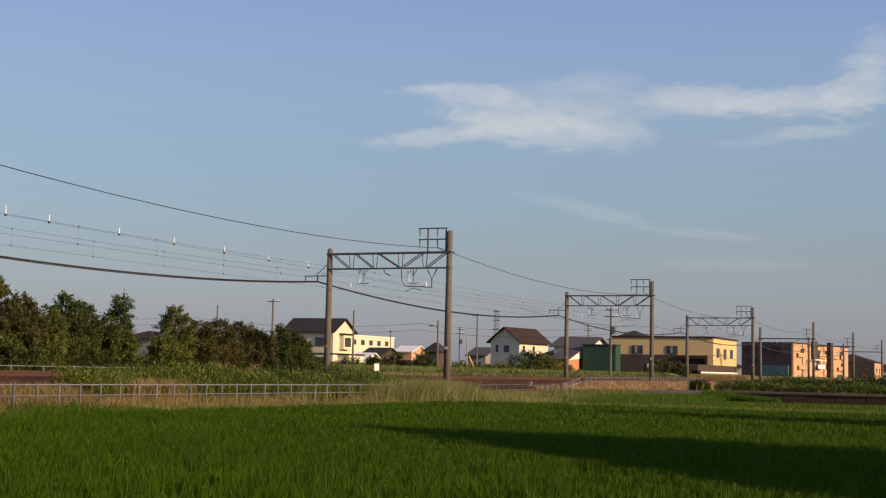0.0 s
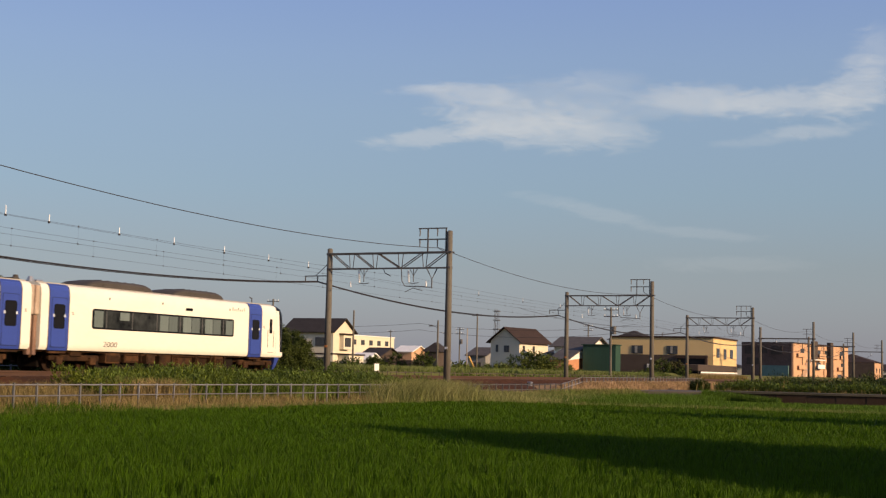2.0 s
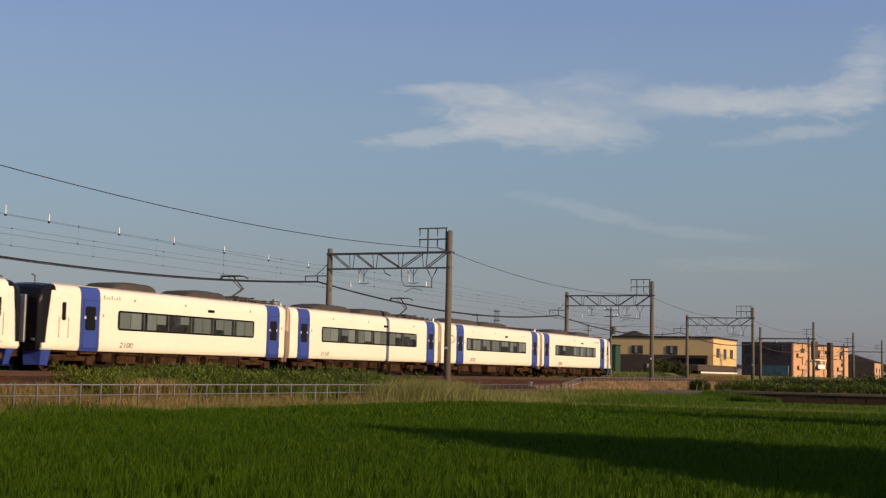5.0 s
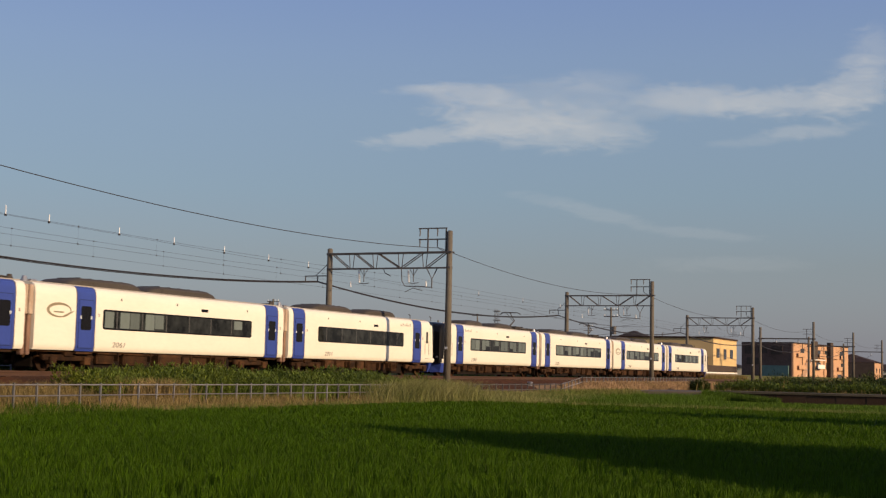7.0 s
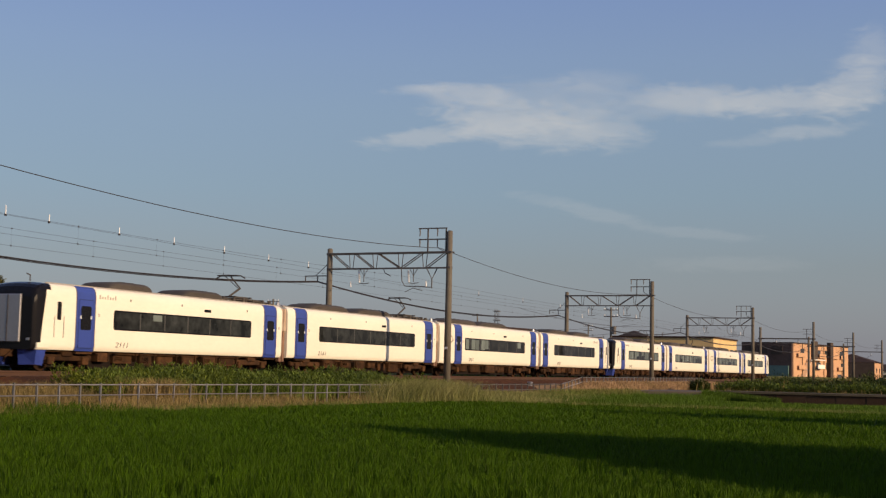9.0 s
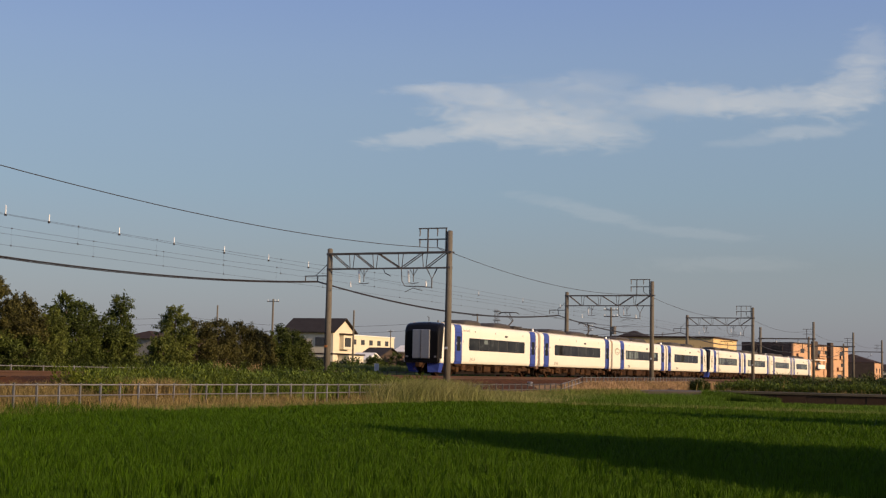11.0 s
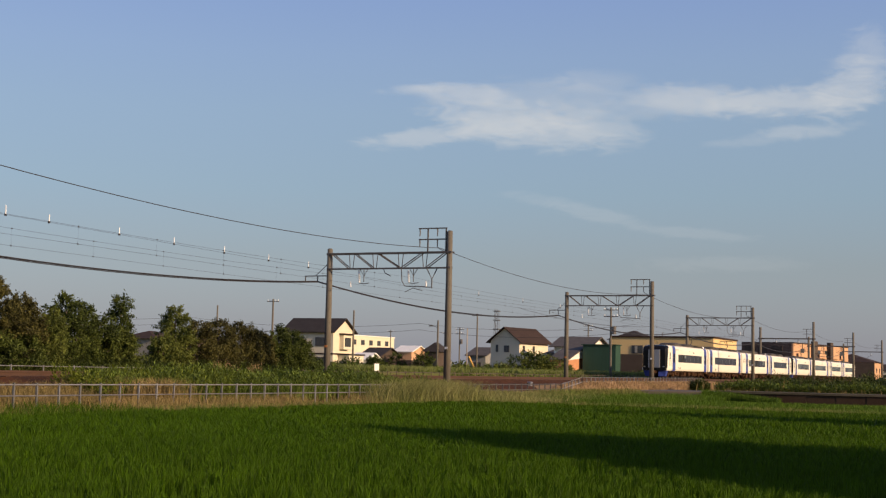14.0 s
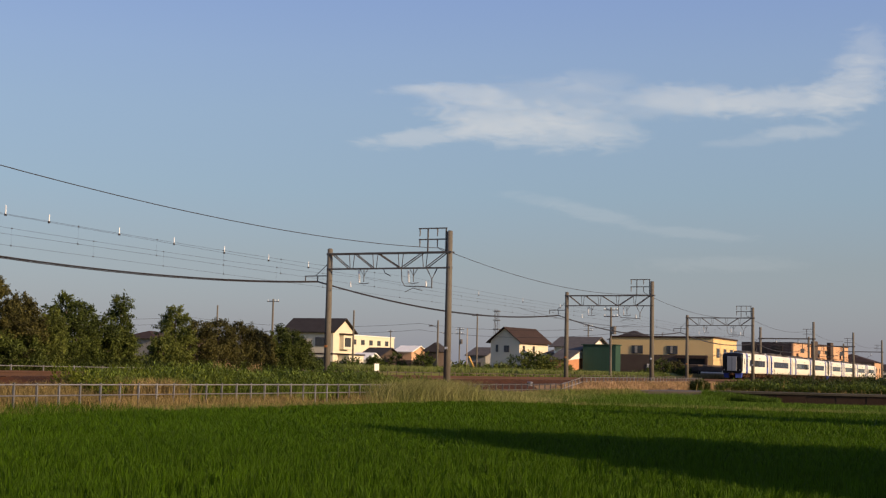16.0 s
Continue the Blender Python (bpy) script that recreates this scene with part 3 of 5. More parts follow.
    if logo:
        s = Shape()
        n = 40
        cy, cz = logo
        for k in range(n):
            q0, q1 = 2 * math.pi * k / n, 2 * math.pi * (k + 1) / n
            w0, w1 = 0.045 + 0.075 * (1 - math.cos(q0 + 0.6)) / 2, 0.045 + 0.075 * (1 - math.cos(q1 + 0.6)) / 2
            v = []
            for q, wd in ((q0, w0), (q1, w1)):
                for rr in (0, 1):
                    v.append((1.356, cy + (0.74 - wd * rr * 1.4) * math.cos(q), cz + (0.30 - wd * rr) * math.sin(q)))
            s.add(v, [(0, 2, 3, 1)])
        part("emblem", s, CAR_EMBLEM, c, "thin oval emblem ring")
        part("emblem_tail", Shape().add([(1.357, cy + 0.1, cz - 0.27), (1.357, cy + 0.62, cz - 0.16), (1.357, cy + 0.98, cz + 0.02), (1.357, cy + 0.6, cz - 0.08)], [(0, 1, 2, 3)]), CAR_EMBLEM, c)
        part("emblem_bar", plate(cy - 0.32, cy + 0.28, cz - 0.11, cz - 0.05, 1.352, 0.006), CAR_EMBLEM, c)
    if number:
        cu = bpy.data.curves.new("number", "FONT")
        cu.body, cu.size, cu.extrude, cu.shear = number, 0.31, 0.002, 0.2
        tmp = bpy.data.objects.new("number", cu)
        me = bpy.data.meshes.new_from_object(tmp)
        bpy.data.objects.remove(tmp)
        me.materials.append(CAR_PRINT)
        no = new("car_number", me)
        no.parent = c
        no.matrix_local = Matrix.Translation((1.356, window[0] + at, 1.04)) @ Matrix(((0, 0, 1, 0), (1.5, 0, 0, 0), (0, 1, 0, 0), (0, 0, 0, 1)))
    if end:
        w0 = doors[0] + 0.85 if end == "rear" else doors[1] - 2.1
        for q in range(7):
            part("wordmark_bar", plate(w0 + 0.17 * q, w0 + 0.17 * q + 0.06, 3.02, 3.13 if q % 3 else 3.2, 1.348, 0.006), CAR_LINE, c)
        # nose built pointing to +y, turned round for the rear end
        yb = CAR - 1.35
        nose = [(yb, 1.0, 1.0), (yb + 0.30, 0.992, 0.995), (yb + 0.55, 0.965, 0.975), (yb + 0.72, 0.92, 0.945), (yb + 0.82, 0.85, 0.91), (yb + 0.87, 0.78, 0.88)]
        half = ring()
        full = half + [(-x, z) for x, z in half[::-1] if x > 0]
        white, other, black = Shape(), Shape(), Shape()
        n = len(full)
        pts = [[(x * kx * 0.994, y, 0.85 + (z - 0.85) * kz) for x, z in full] for y, kz, kx in nose]
        for r in range(len(nose) - 1):
            for i in range(n - 1):
                black.add([pts[r][i], pts[r][i + 1], pts[r + 1][i + 1], pts[r + 1][i]], [(0, 1, 2, 3)])
        # white cheeks, their front edge raked back towards the roof
        cheek = [(x, z) for x, z in half if z < 3.3]
        for s_, sgn in ((white, 1), (other, -1)):
            grid = []
            for x, z in cheek:
                reach = 0.50 - 0.24 * max(0, (z - 0.95) / 2.3) ** 1.4
                line_pts = []
                for q in range(6):
                    dy = reach * q / 5
                    kx = 1.0 - 0.09 * max(0, (dy - 0.1) / 0.75) ** 2
                    line_pts.append((sgn * (x * kx + 0.004), yb + dy, z))
                grid.append(line_pts)
            for a_, b_ in zip(grid, grid[1:]):
                for q in range(5):
                    s_.add([a_[q], b_[q], b_[q + 1], a_[q + 1]], [(0, 1, 2, 3)])
        black.add(pts[-1], [tuple(range(n))[::-1]])
        lip = Shape().sweep([(1.27, 0.85), (1.33, 0.93), (1.34, 1.12), (-1.34, 1.12), (-1.33, 0.93), (-1.27, 0.85)], yb, yb + 0.70)
        door = Shape().soft_box(-0.62, 0.62, yb + 0.75, yb + 0.95, 1.12, 3.02, 0.04)
        line = Shape().box(-0.02, 0.02, yb + 0.94, yb + 0.965, 1.15, 2.98)
        skirts = []
        for sx in (-1, 1):
            skirts.append(Shape().add([(sx * 0.40, yb + 0.74, 0.84), (sx * 1.22, yb + 0.60, 0.84), (sx * 1.05, yb + 0.46, 0.26), (sx * 0.40, yb + 0.64, 0.24),
                       (sx * 0.45, yb + 0.2, 0.84), (sx * 1.27, yb + 0.1, 0.84), (sx * 1.12, yb + 0.1, 0.22), (sx * 0.45, yb + 0.2, 0.22)],
                      [(0, 1, 2, 3), (4, 7, 6, 5), (0, 4, 5, 1), (1, 5, 6, 2), (2, 6, 7, 3), (3, 7, 4, 0)]))
        coup = Shape().soft_box(-0.16, 0.16, yb + 0.4, CAR + 0.05, 0.55, 0.85, 0.04).tube([(-0.3, yb + 0.9, 0.8), (-0.32, CAR, 0.5), (-0.2, CAR - 0.1, 0.35)], 0.03).tube([(0.3, yb + 0.9, 0.8), (0.32, CAR, 0.5), (0.2, CAR - 0.1, 0.35)], 0.03)
        cabwin = plate(yb - 0.62, yb - 0.38, 2.05, 2.78, 1.352, 0.012, 0.06)
        rail1 = Shape().box(1.352, 1.375, yb - 0.80, yb - 0.775, 1.35, 2.2).box(1.352, 1.375, yb - 0.24, yb - 0.215, 1.35, 2.2)
        sill = plate(yb - 0.78, yb - 0.22, 1.08, 1.11, 1.352, 0.01)
        pieces = [("nose_shell", white, CAR_WHITE, "white nose side"), ("nose_shell", other, CAR_WHITE, "white nose side"), ("windscreen", black, CAR_BLACK, "black wrap-round windscreen"), ("nose_lip", lip, CAR_WHITE, ""),
                  ("end_door", door, CAR_SILVER, "silver grey end door"), ("door_seam", line, CAR_ROOF, ""), ("skirt", skirts[0], CAR_BLUE, "blue front skirt"), ("skirt", skirts[1], CAR_BLUE, "blue front skirt"),
                  ("coupler", coup, CAR_UNDER, ""), ("cab_window", cabwin, CAR_BLACK, "narrow cab window"), ("cab_window", flip(cabwin), CAR_BLACK, ""),
                  ("cab_handrail", rail1, CAR_LINE, ""), ("cab_handrail", flip(rail1), CAR_LINE, ""), ("cab_step", sill, CAR_LINE, ""),
                  ("tail_lamp", Shape().box(0.95, 1.1, yb + 0.8, yb + 0.9, 1.2, 1.3), CAR_SILVER, ""), ("tail_lamp", Shape().box(-1.1, -0.95, yb + 0.8, yb + 0.9, 1.2, 1.3), CAR_SILVER, "")]
        for nm, shp, mt, lb in pieces:
            if end == "rear":
                t = Shape()
                t.v = [(-x, CAR - y, z) for x, y, z in shp.v]
                t.f = shp.f
                shp = t
            part(nm, shp, mt, c, lb)
        ya = 1.6 if end == "rear" else CAR - 1.6
        part("aerial", Shape().tube([(0, ya, 3.6), (0, ya, 3.85), (0, ya - 0.2, 3.9)], 0.03, sides=5), CAR_ROOF, c)
    if pantograph:
        py = CAR - 3.0
        p = part("pantograph", Shape().box(-0.8, 0.8, py - 0.9, py - 0.8, 3.75, 3.82).box(-0.8, 0.8, py + 0.5, py + 0.6, 3.75, 3.82).box(-0.62, -0.56, py - 0.9, py + 0.6, 3.75, 3.82).box(0.56, 0.62, py - 0.9, py + 0.6, 3.75, 3.82), CAR_ROOF, c, "grey single-arm pantograph, raised")
        part("lower_arm", Shape().tube([(0, py - 0.2, 3.85), (0, py + 0.75, 4.3)], 0.05, sides=6), CAR_ROOF, p)
        part("upper_arm", Shape().tube([(0, py + 0.75, 4.3), (0.0, py - 0.15, 4.84)], 0.035, sides=6).tube([(-0.12, py + 0.75, 4.3), (-0.3, py - 0.15, 4.84)], 0.02, sides=5), CAR_ROOF, p)
        part("contact_strip", Shape().tube([(-0.85, py - 0.15, 4.74), (-0.6, py - 0.15, 4.87), (0.6, py - 0.15, 4.87), (0.85, py - 0.15, 4.74)], 0.035, sides=6).tube([(-0.6, py - 0.45, 4.87), (0.6, py - 0.45, 4.87)], 0.035, sides=6), CAR_ROOF, p)
        for k in (-0.7, 0.4):
            for x in (-0.59, 0.59):
                part("roof_insulator", Shape().tube([(x, py + k, 3.5), (x, py + k, 3.75)], 0.07, sides=8), CAR_ROOF, p)
        part("roof_cable_box", Shape().soft_box(-0.5, 0.5, py + 0.9, py + 1.8, 3.55, 3.76, 0.04), CAR_ROOF, c)
        part("roof_cable", Shape().tube([(0.55, py - 3.6, 3.56), (0.6, py - 2.6, 3.66), (0.6, py - 1.0, 3.64), (0.7, py + 0.2, 3.7), (0.7, py + 2.3, 3.62)], 0.035, sides=6), CAR_ROOF, c)
        for k in range(6):
            part("cable_clamp", Shape().soft_box(0.5, 0.78, py - 2.8 + k * 0.9, py - 2.68 + k * 0.9, 3.5, 3.7 + 0.05 * (k % 2), 0.02), CAR_ROOF, c)
    return c


KINDS = [
    dict(doors=(1.35, 16.0), window=(3.4, 14.05), roof_units=((3.6, 8.3), (9.7, 13.95)), end="front", at=0.75, curtains=((1,), (0, 0.5), (0, 0), (1, 1), (1, 1), (1, 1), (1,))),
    dict(doors=(3.35, 17.9), window=(4.45, 16.0), roof_units=((2.6, 7.8), (8.1, 13.65)), logo=(1.7, 2.45), at=0.65, curtains=((1,), (1, 1), (0.6, 1), (1, 1), (0.5, 0.5), (1, 0.4), (1, 0.9))),
    dict(doors=(1.7, 17.9), window=(3.65, 15.8), roof_units=((3.4, 8.05), (8.95, 13.5)), pantograph=True, at=-0.1, curtains=((1, 1), (0.5, 1), (1, 0.85), (1, 1), (1, 0.35), (0.2, 0.4))),
    dict(doors=(3.48, 17.9), window=(5.3, 16.1), roof_units=((5.5, 8.7), (10.95, 14.4)), end="rear", pantograph=True, at=0.15, curtains=((1, 1), (1, 0.6), (0, 0.5), (1, 1), (0.7, 1), (1, 1))),
]
NUMBERS = ("2000", "2050", "2150", "2100", "2011", "2061", "2161", "2111")
# the second set runs with most of its curtains open
OPENED = [
    ((0,), (0, 0), (0, 0), (0, 0), (0, 0), (0, 0), (0,)),
    ((1,), (1, 1), (1, 0.9), (0, 0), (0, 0), (0, 0), (0.6, 0)),
    ((0, 0), (0, 0), (0, 0), (0, 0), (0, 0), (0, 0)),
    ((0, 0), (0, 0.4), (0, 0), (0, 0), (0, 0), (0, 0)),
]
TRAIN = []
for k, spec in enumerate(KINDS):
    TRAIN.append(build_car(number=NUMBERS[k], **spec))
for k, spec in enumerate(KINDS):
    TRAIN.append(build_car(number=NUMBERS[4 + k], **dict(spec, curtains=OPENED[k])))

# ---- plants ----
def blades(name, rng, xs, ys, z0, height, width, lean, material, label, category="grass", heading=None, low=0.65, high=1.15, bend=0.62):
    """Upright blades at the given places, one mesh: each a tapering, leaning strip."""
    n = len(xs)
    ang = rng.uniform(0, 2 * np.pi, n)
    h = height * rng.uniform(low, high, n)
    wd = width * rng.uniform(0.7, 1.3, n)
    la = rng.uniform(0, 2 * np.pi, n) if heading is None else heading
    ln = lean * rng.uniform(0.2, 1.0, n) * h
    base = np.stack([xs, ys, z0 + np.zeros(n)], 1)
    acr = np.stack([np.cos(ang), np.sin(ang), np.zeros(n)], 1) * wd[:, None] * 0.5
    tip = np.stack([np.cos(la) * ln, np.sin(la) * ln, h], 1)
    mid = np.stack([np.cos(la) * ln * 0.35, np.sin(la) * ln * 0.35, h * bend], 1)
    v = np.stack([base - acr, base + acr, base + mid - acr * 0.8, base + mid + acr * 0.8, base + tip], 1).reshape(-1, 3)
    o = np.arange(n)[:, None] * 5
    loops = np.concatenate([o + 0, o + 1, o + 3, o + 2, o + 2, o + 3, o + 4], 1).ravel()
    me = bpy.data.meshes.new(name)
    me.vertices.add(n * 5)
    me.vertices.foreach_set("co", v.ravel())
    me.loops.add(n * 7)
    me.loops.foreach_set("vertex_index", loops.astype(np.int32))
    me.polygons.add(n * 2)
    starts = (np.arange(n)[:, None] * 7 + np.array([0, 4])).ravel()
    me.polygons.foreach_set("loop_start", starts.astype(np.int32))
    me.update(calc_edges=True)
    me.materials.append(material)
    return tagged(new(name, me), label, category, kind="stuff")


def leaf_cloud(rng, centres, radii, count, size, flat=1.0):
    """Vertices and faces of many small leaves scattered over a set of uneven clumps."""
    k = rng.integers(0, len(centres), count)
    way = rng.normal(size=(count, 3))
    way /= np.linalg.norm(way, axis=1)[:, None]
    rad = radii[k] * (0.25 + 1.15 * rng.random(count) ** 0.8)
    pos = centres[k] + way * rad[:, None] * np.array([1, 1, flat])
    a = rng.normal(size=(count, 3))
    a /= np.linalg.norm(a, axis=1)[:, None]
    b = np.cross(a, rng.normal(size=(count, 3)))
    b /= np.linalg.norm(b, axis=1)[:, None]
    s = size * rng.uniform(0.6, 1.4, count)[:, None]
    v = np.stack([pos - a * s, pos + b * s * 0.5, pos + a * s, pos - b * s * 0.5], 1).reshape(-1, 3)
    f = np.arange(count * 4).reshape(-1, 4)
    return v, f


def quads(name, v, f, material):
    me = bpy.data.meshes.new(name)
    me.vertices.add(len(v))
    me.vertices.foreach_set("co", v.ravel())
    me.loops.add(f.size)
    me.loops.foreach_set("vertex_index", f.ravel().astype(np.int32))
    me.polygons.add(len(f))
    me.polygons.foreach_set("loop_start", (np.arange(len(f)) * 4).astype(np.int32))
    me.update(calc_edges=True)
    me.materials.append(material)
    return me


CROWNS = {
    "round": ((0.0, 0.3, 0.6, 0.85, 1.0), (0.85, 1.0, 0.95, 0.62, 0.12)),
    "cone": ((0.0, 0.3, 0.6, 0.85, 1.0), (0.9, 1.0, 0.74, 0.42, 0.1)),
    "waisted": ((0.0, 0.3, 0.52, 0.66, 0.85, 1.0), (0.95, 1.0, 0.62, 0.5, 0.42, 0.12)),
}


def tree(name, seed, x, y, ground_z, height, spread, material, label, sprigs=420, per=34, size=0.052, twig=0.34, crown="round", group="trees beside the railway", category="tree"):
    """A tapered trunk with limbs, and a crown of leafy twigs inside an uneven outline."""
    rg = np.random.default_rng(seed)
    t = empty(name, pose(x, y, ground_z), label, category, group)
    trunk = Shape()
    lean = rg.normal(size=2) * 0.03 * height
    trunk.tube([(0, 0, -0.6), (lean[0] * 0.3, lean[1] * 0.3, height * 0.35), (lean[0], lean[1], height * 0.86)], 0.04 + 0.018 * height, 0.015, 8)
    us, fs = CROWNS[crown]
    u = rg.random(sprigs * 4)
    q = rg.uniform(0, 2 * np.pi, len(u))
    ph = rg.uniform(0, 2 * np.pi, 4)
    full = np.sin(3.1 * q + 6 * height * u * 0.5 + ph[3]) * np.sin(2.6 * height * u - 2 * q + ph[2]) + 0.45 * np.sin(7 * q + 5.3 * height * u + ph[1])
    keep = (rg.random(len(u)) < np.interp(u, us, fs)) & (full + rg.normal(size=len(u)) * 0.25 > -0.22)
    u, q = u[keep][:sprigs], q[keep][:sprigs]
    n = len(u)
    lump = 1 + 0.20 * np.sin(2 * q + 5 * u + ph[0]) + 0.17 * np.sin(5 * q - 9 * u + ph[1]) + 0.14 * np.sin(3 * q + 17 * u + ph[2]) + rg.normal(size=n) * 0.07
    rad = spread * np.interp(u, us, fs) * lump * rg.random(n) ** 0.36
    c = np.stack([np.cos(q) * rad + lean[0] * u, np.sin(q) * rad + lean[1] * u, height * (0.02 + 0.95 * u)], 1)
    out = np.stack([np.cos(q), np.sin(q), rg.uniform(-0.1, 1.5, n)], 1) + rg.normal(size=(n, 3)) * 0.35
    out /= np.linalg.norm(out, axis=1)[:, None]
    for k in range(0, n, max(1, n // 14)):
        a = (lean[0] * u[k], lean[1] * u[k], height * u[k] * 0.72)
        trunk.tube([a, ((a[0] + c[k][0]) / 2, (a[1] + c[k][1]) / 2, (a[2] + c[k][2]) / 2 + 0.05), tuple(c[k])], 0.02 + 0.004 * height, 0.008, 5)
    part("trunk", trunk, BARK, t)
    k = np.repeat(np.arange(n), per)
    m = n * per
    along = rg.random(m) * twig * rg.uniform(0.6, 1.3, n)[k]
    pos = c[k] + out[k] * along[:, None] + rg.normal(size=(m, 3)) * 0.17 * twig
    a = rg.normal(size=(m, 3)) + out[k] * 0.8
    a /= np.linalg.norm(a, axis=1)[:, None]
    b = np.cross(a, rg.normal(size=(m, 3)))
    b /= np.linalg.norm(b, axis=1)[:, None]
    sz = size * rg.uniform(0.6, 1.4, m)[:, None]
    v = np.stack([pos - a * sz, pos + b * sz * 0.55, pos + a * sz, pos - b * sz * 0.55], 1).reshape(-1, 3)
    v[:, 2] = np.maximum(v[:, 2], 0.02)
    leaves = new("crown", quads("crown", v, np.arange(m * 4).reshape(-1, 4), material))
    leaves.parent = t
    return t


rng = np.random.default_rng(7)
field = Shape().add([(11.0, -40, -1.44), (200, -40, -1.44), (200, 58, -1.44), (11.0, 58, -1.44)], [(0, 1, 2, 3)])
thing("paddy_field", field, PADDY, "dark wet paddy soil under the rice", "paddy field", kind="structure")


def hills(x0, x1, y0, y1, per, tillers, seed):
    """Places of rice blades: rows of planted hills, several blades each."""
    r = np.random.default_rng(seed)
    n = int((x1 - x0) * (y1 - y0) * per)
    hx = np.round(r.uniform(x0, x1, n) / 0.30) * 0.30 + r.normal(size=n) * 0.03
    hy = r.uniform(y0, y1, n)
    dx, dy = r.normal(size=n * tillers) * 0.038, r.normal(size=n * tillers) * 0.038
    xs, ys, out = np.repeat(hx, tillers) + dx, np.repeat(hy, tillers) + dy, np.arctan2(dy, dx)
    keep = (np.abs(ys - 28.35 - 0.03 * (xs - 18)) > 0.22) | (xs > 23)
    return r, xs[keep], ys[keep], out[keep]


def patchy(xs, ys):
    """Gentle unevenness of the crop's height, from hill to hill and over a few metres."""
    return 0.012 * np.sin(xs * 2.3 + 1.7 * np.sin(ys * 1.1)) + 0.014 * np.sin(ys * 3.1 + 2 * np.sin(xs * 1.9)) + 0.012 * np.sin(xs * 7.9 + ys * 5.3) * np.sin(ys * 8.7 - xs * 3.1)


for x0, x1, y0, y1, per, till, wd in ((20, 38, 8, 22, 30, 18, 0.0105), (12.0, 20, 8, 22, 18, 9, 0.018), (12.0, 37, 22, 34, 27, 11, 0.017), (12.5, 37, 34, 57.5, 16, 7, 0.028)):
    r, xs, ys, out = hills(x0, x1, y0, y1, per, till, int(x0 * 10 + y0))
    blades("rice", r, xs, ys, -1.45, 0.50 + patchy(xs, ys), wd * 0.9, 0.2 if y0 < 20 else 0.34, RICE, "dense bright green young rice standing in the paddy", "rice", out, 0.92, 1.04, 0.84)
r, xs, ys, out = hills(38, 49, 6, 57, 5, 6, 55)
blades("rice", r, xs, ys, -1.45, 0.50, 0.03, 0.26, RICE, "dense bright green young rice standing in the paddy", "rice", out, 0.92, 1.04, 0.84)
r, xs, ys, out = hills(13, 38, 59.5, 93.5, 13, 5, 99)
blades("rice", r, xs, ys, -1.5, np.where(ys > 80, 0.22, 0.45), 0.042, 0.5, FIELD_B, "pale green rice in the field beyond the ridge", "rice")
r = np.random.default_rng(5)
n = 9000
blades("field_ridge", r, r.uniform(13, 38, n), r.normal(58.5, 0.45, n), -1.46, 0.55, 0.03, 0.6, GRASS, "grassy ridge between two paddy fields", "grass")

r, xs, ys, out = hills(9.9, 12.2, 12, 33.6, 22, 9, 77)
blades("rice", r, xs, ys, -1.42, 0.62, 0.022, 0.45, RICE, "rank green rice at the paddy edge", "rice")
r, xs, ys, out = hills(11.4, 12.4, 33.4, 40, 22, 9, 78)
blades("rice", r, xs, ys, -1.45, 0.5, 0.022, 0.35, RICE, "rank green rice at the paddy edge", "rice")
# verge between the rice and the fence: straw, taller weeds behind the fence
n = 26000
xs = r.uniform(9.3, 12.3, n)
ys = r.uniform(14, 64, n)
patch = np.sin(ys * 0.8 + xs) + np.sin(ys * 0.31 + 1.3) + r.normal(size=n) * 0.7 > -0.6
xs, ys = xs[patch], ys[patch]
blades("dry_verge", r, xs, ys, -1.42 + 0.36 * (12.3 - xs) / 3, 0.45, 0.016, 0.8, STRAW, "straw coloured dry grass verge below the fence", "grass")
n = 9000
xs = r.uniform(10.6, 12.6, n)
blades("green_verge", r, xs, r.uniform(14, 66, n), -1.4, 0.5, 0.025, 0.7, GRASS, "mixed green grass along the paddy edge", "grass")


def weeds(name, seed, count, x0, x1, y0, y1, z0, z1, height, material, label, size=0.07):
    """Leafy upright weeds: stems hidden in many leaves."""
    rg = np.random.default_rng(seed)
    px, py = rg.uniform(x0, x1, count), rg.uniform(y0, y1, count)
    zz = z0 + (z1 - z0) * (px - x0) / max(x1 - x0, 1e-6)
    hh = height * rg.uniform(0.55, 1.1, count) * (0.82 + 0.18 * np.sin(py * 0.9 + 2 * np.sin(py * 0.37)) + 0.14 * np.sin(px * 1.1 + 1.7 * np.sin(px * 0.45)))
    per = 14
    k = np.repeat(np.arange(count), per)
    u = rg.random(count * per)
    way = rg.uniform(0, 2 * np.pi, count * per)
    out = size * rg.uniform(0.6, 1.8, count * per)
    p = np.stack([px[k], py[k], zz[k] + hh[k] * u], 1)
    tip = p + np.stack([np.cos(way) * out * 1.6, np.sin(way) * out * 1.6, out * rg.uniform(0.0, 2.0, count * per)], 1)
    side = np.stack([-np.sin(way), np.cos(way), np.zeros(count * per)], 1) * size * 0.35
    mid = (p + tip) / 2
    v = np.stack([p, mid - side, tip, mid + side], 1).reshape(-1, 3)
    return tagged(new(name, quads(name, v, np.arange(len(v)).reshape(-1, 4), material)), label, "weeds", kind="stuff")


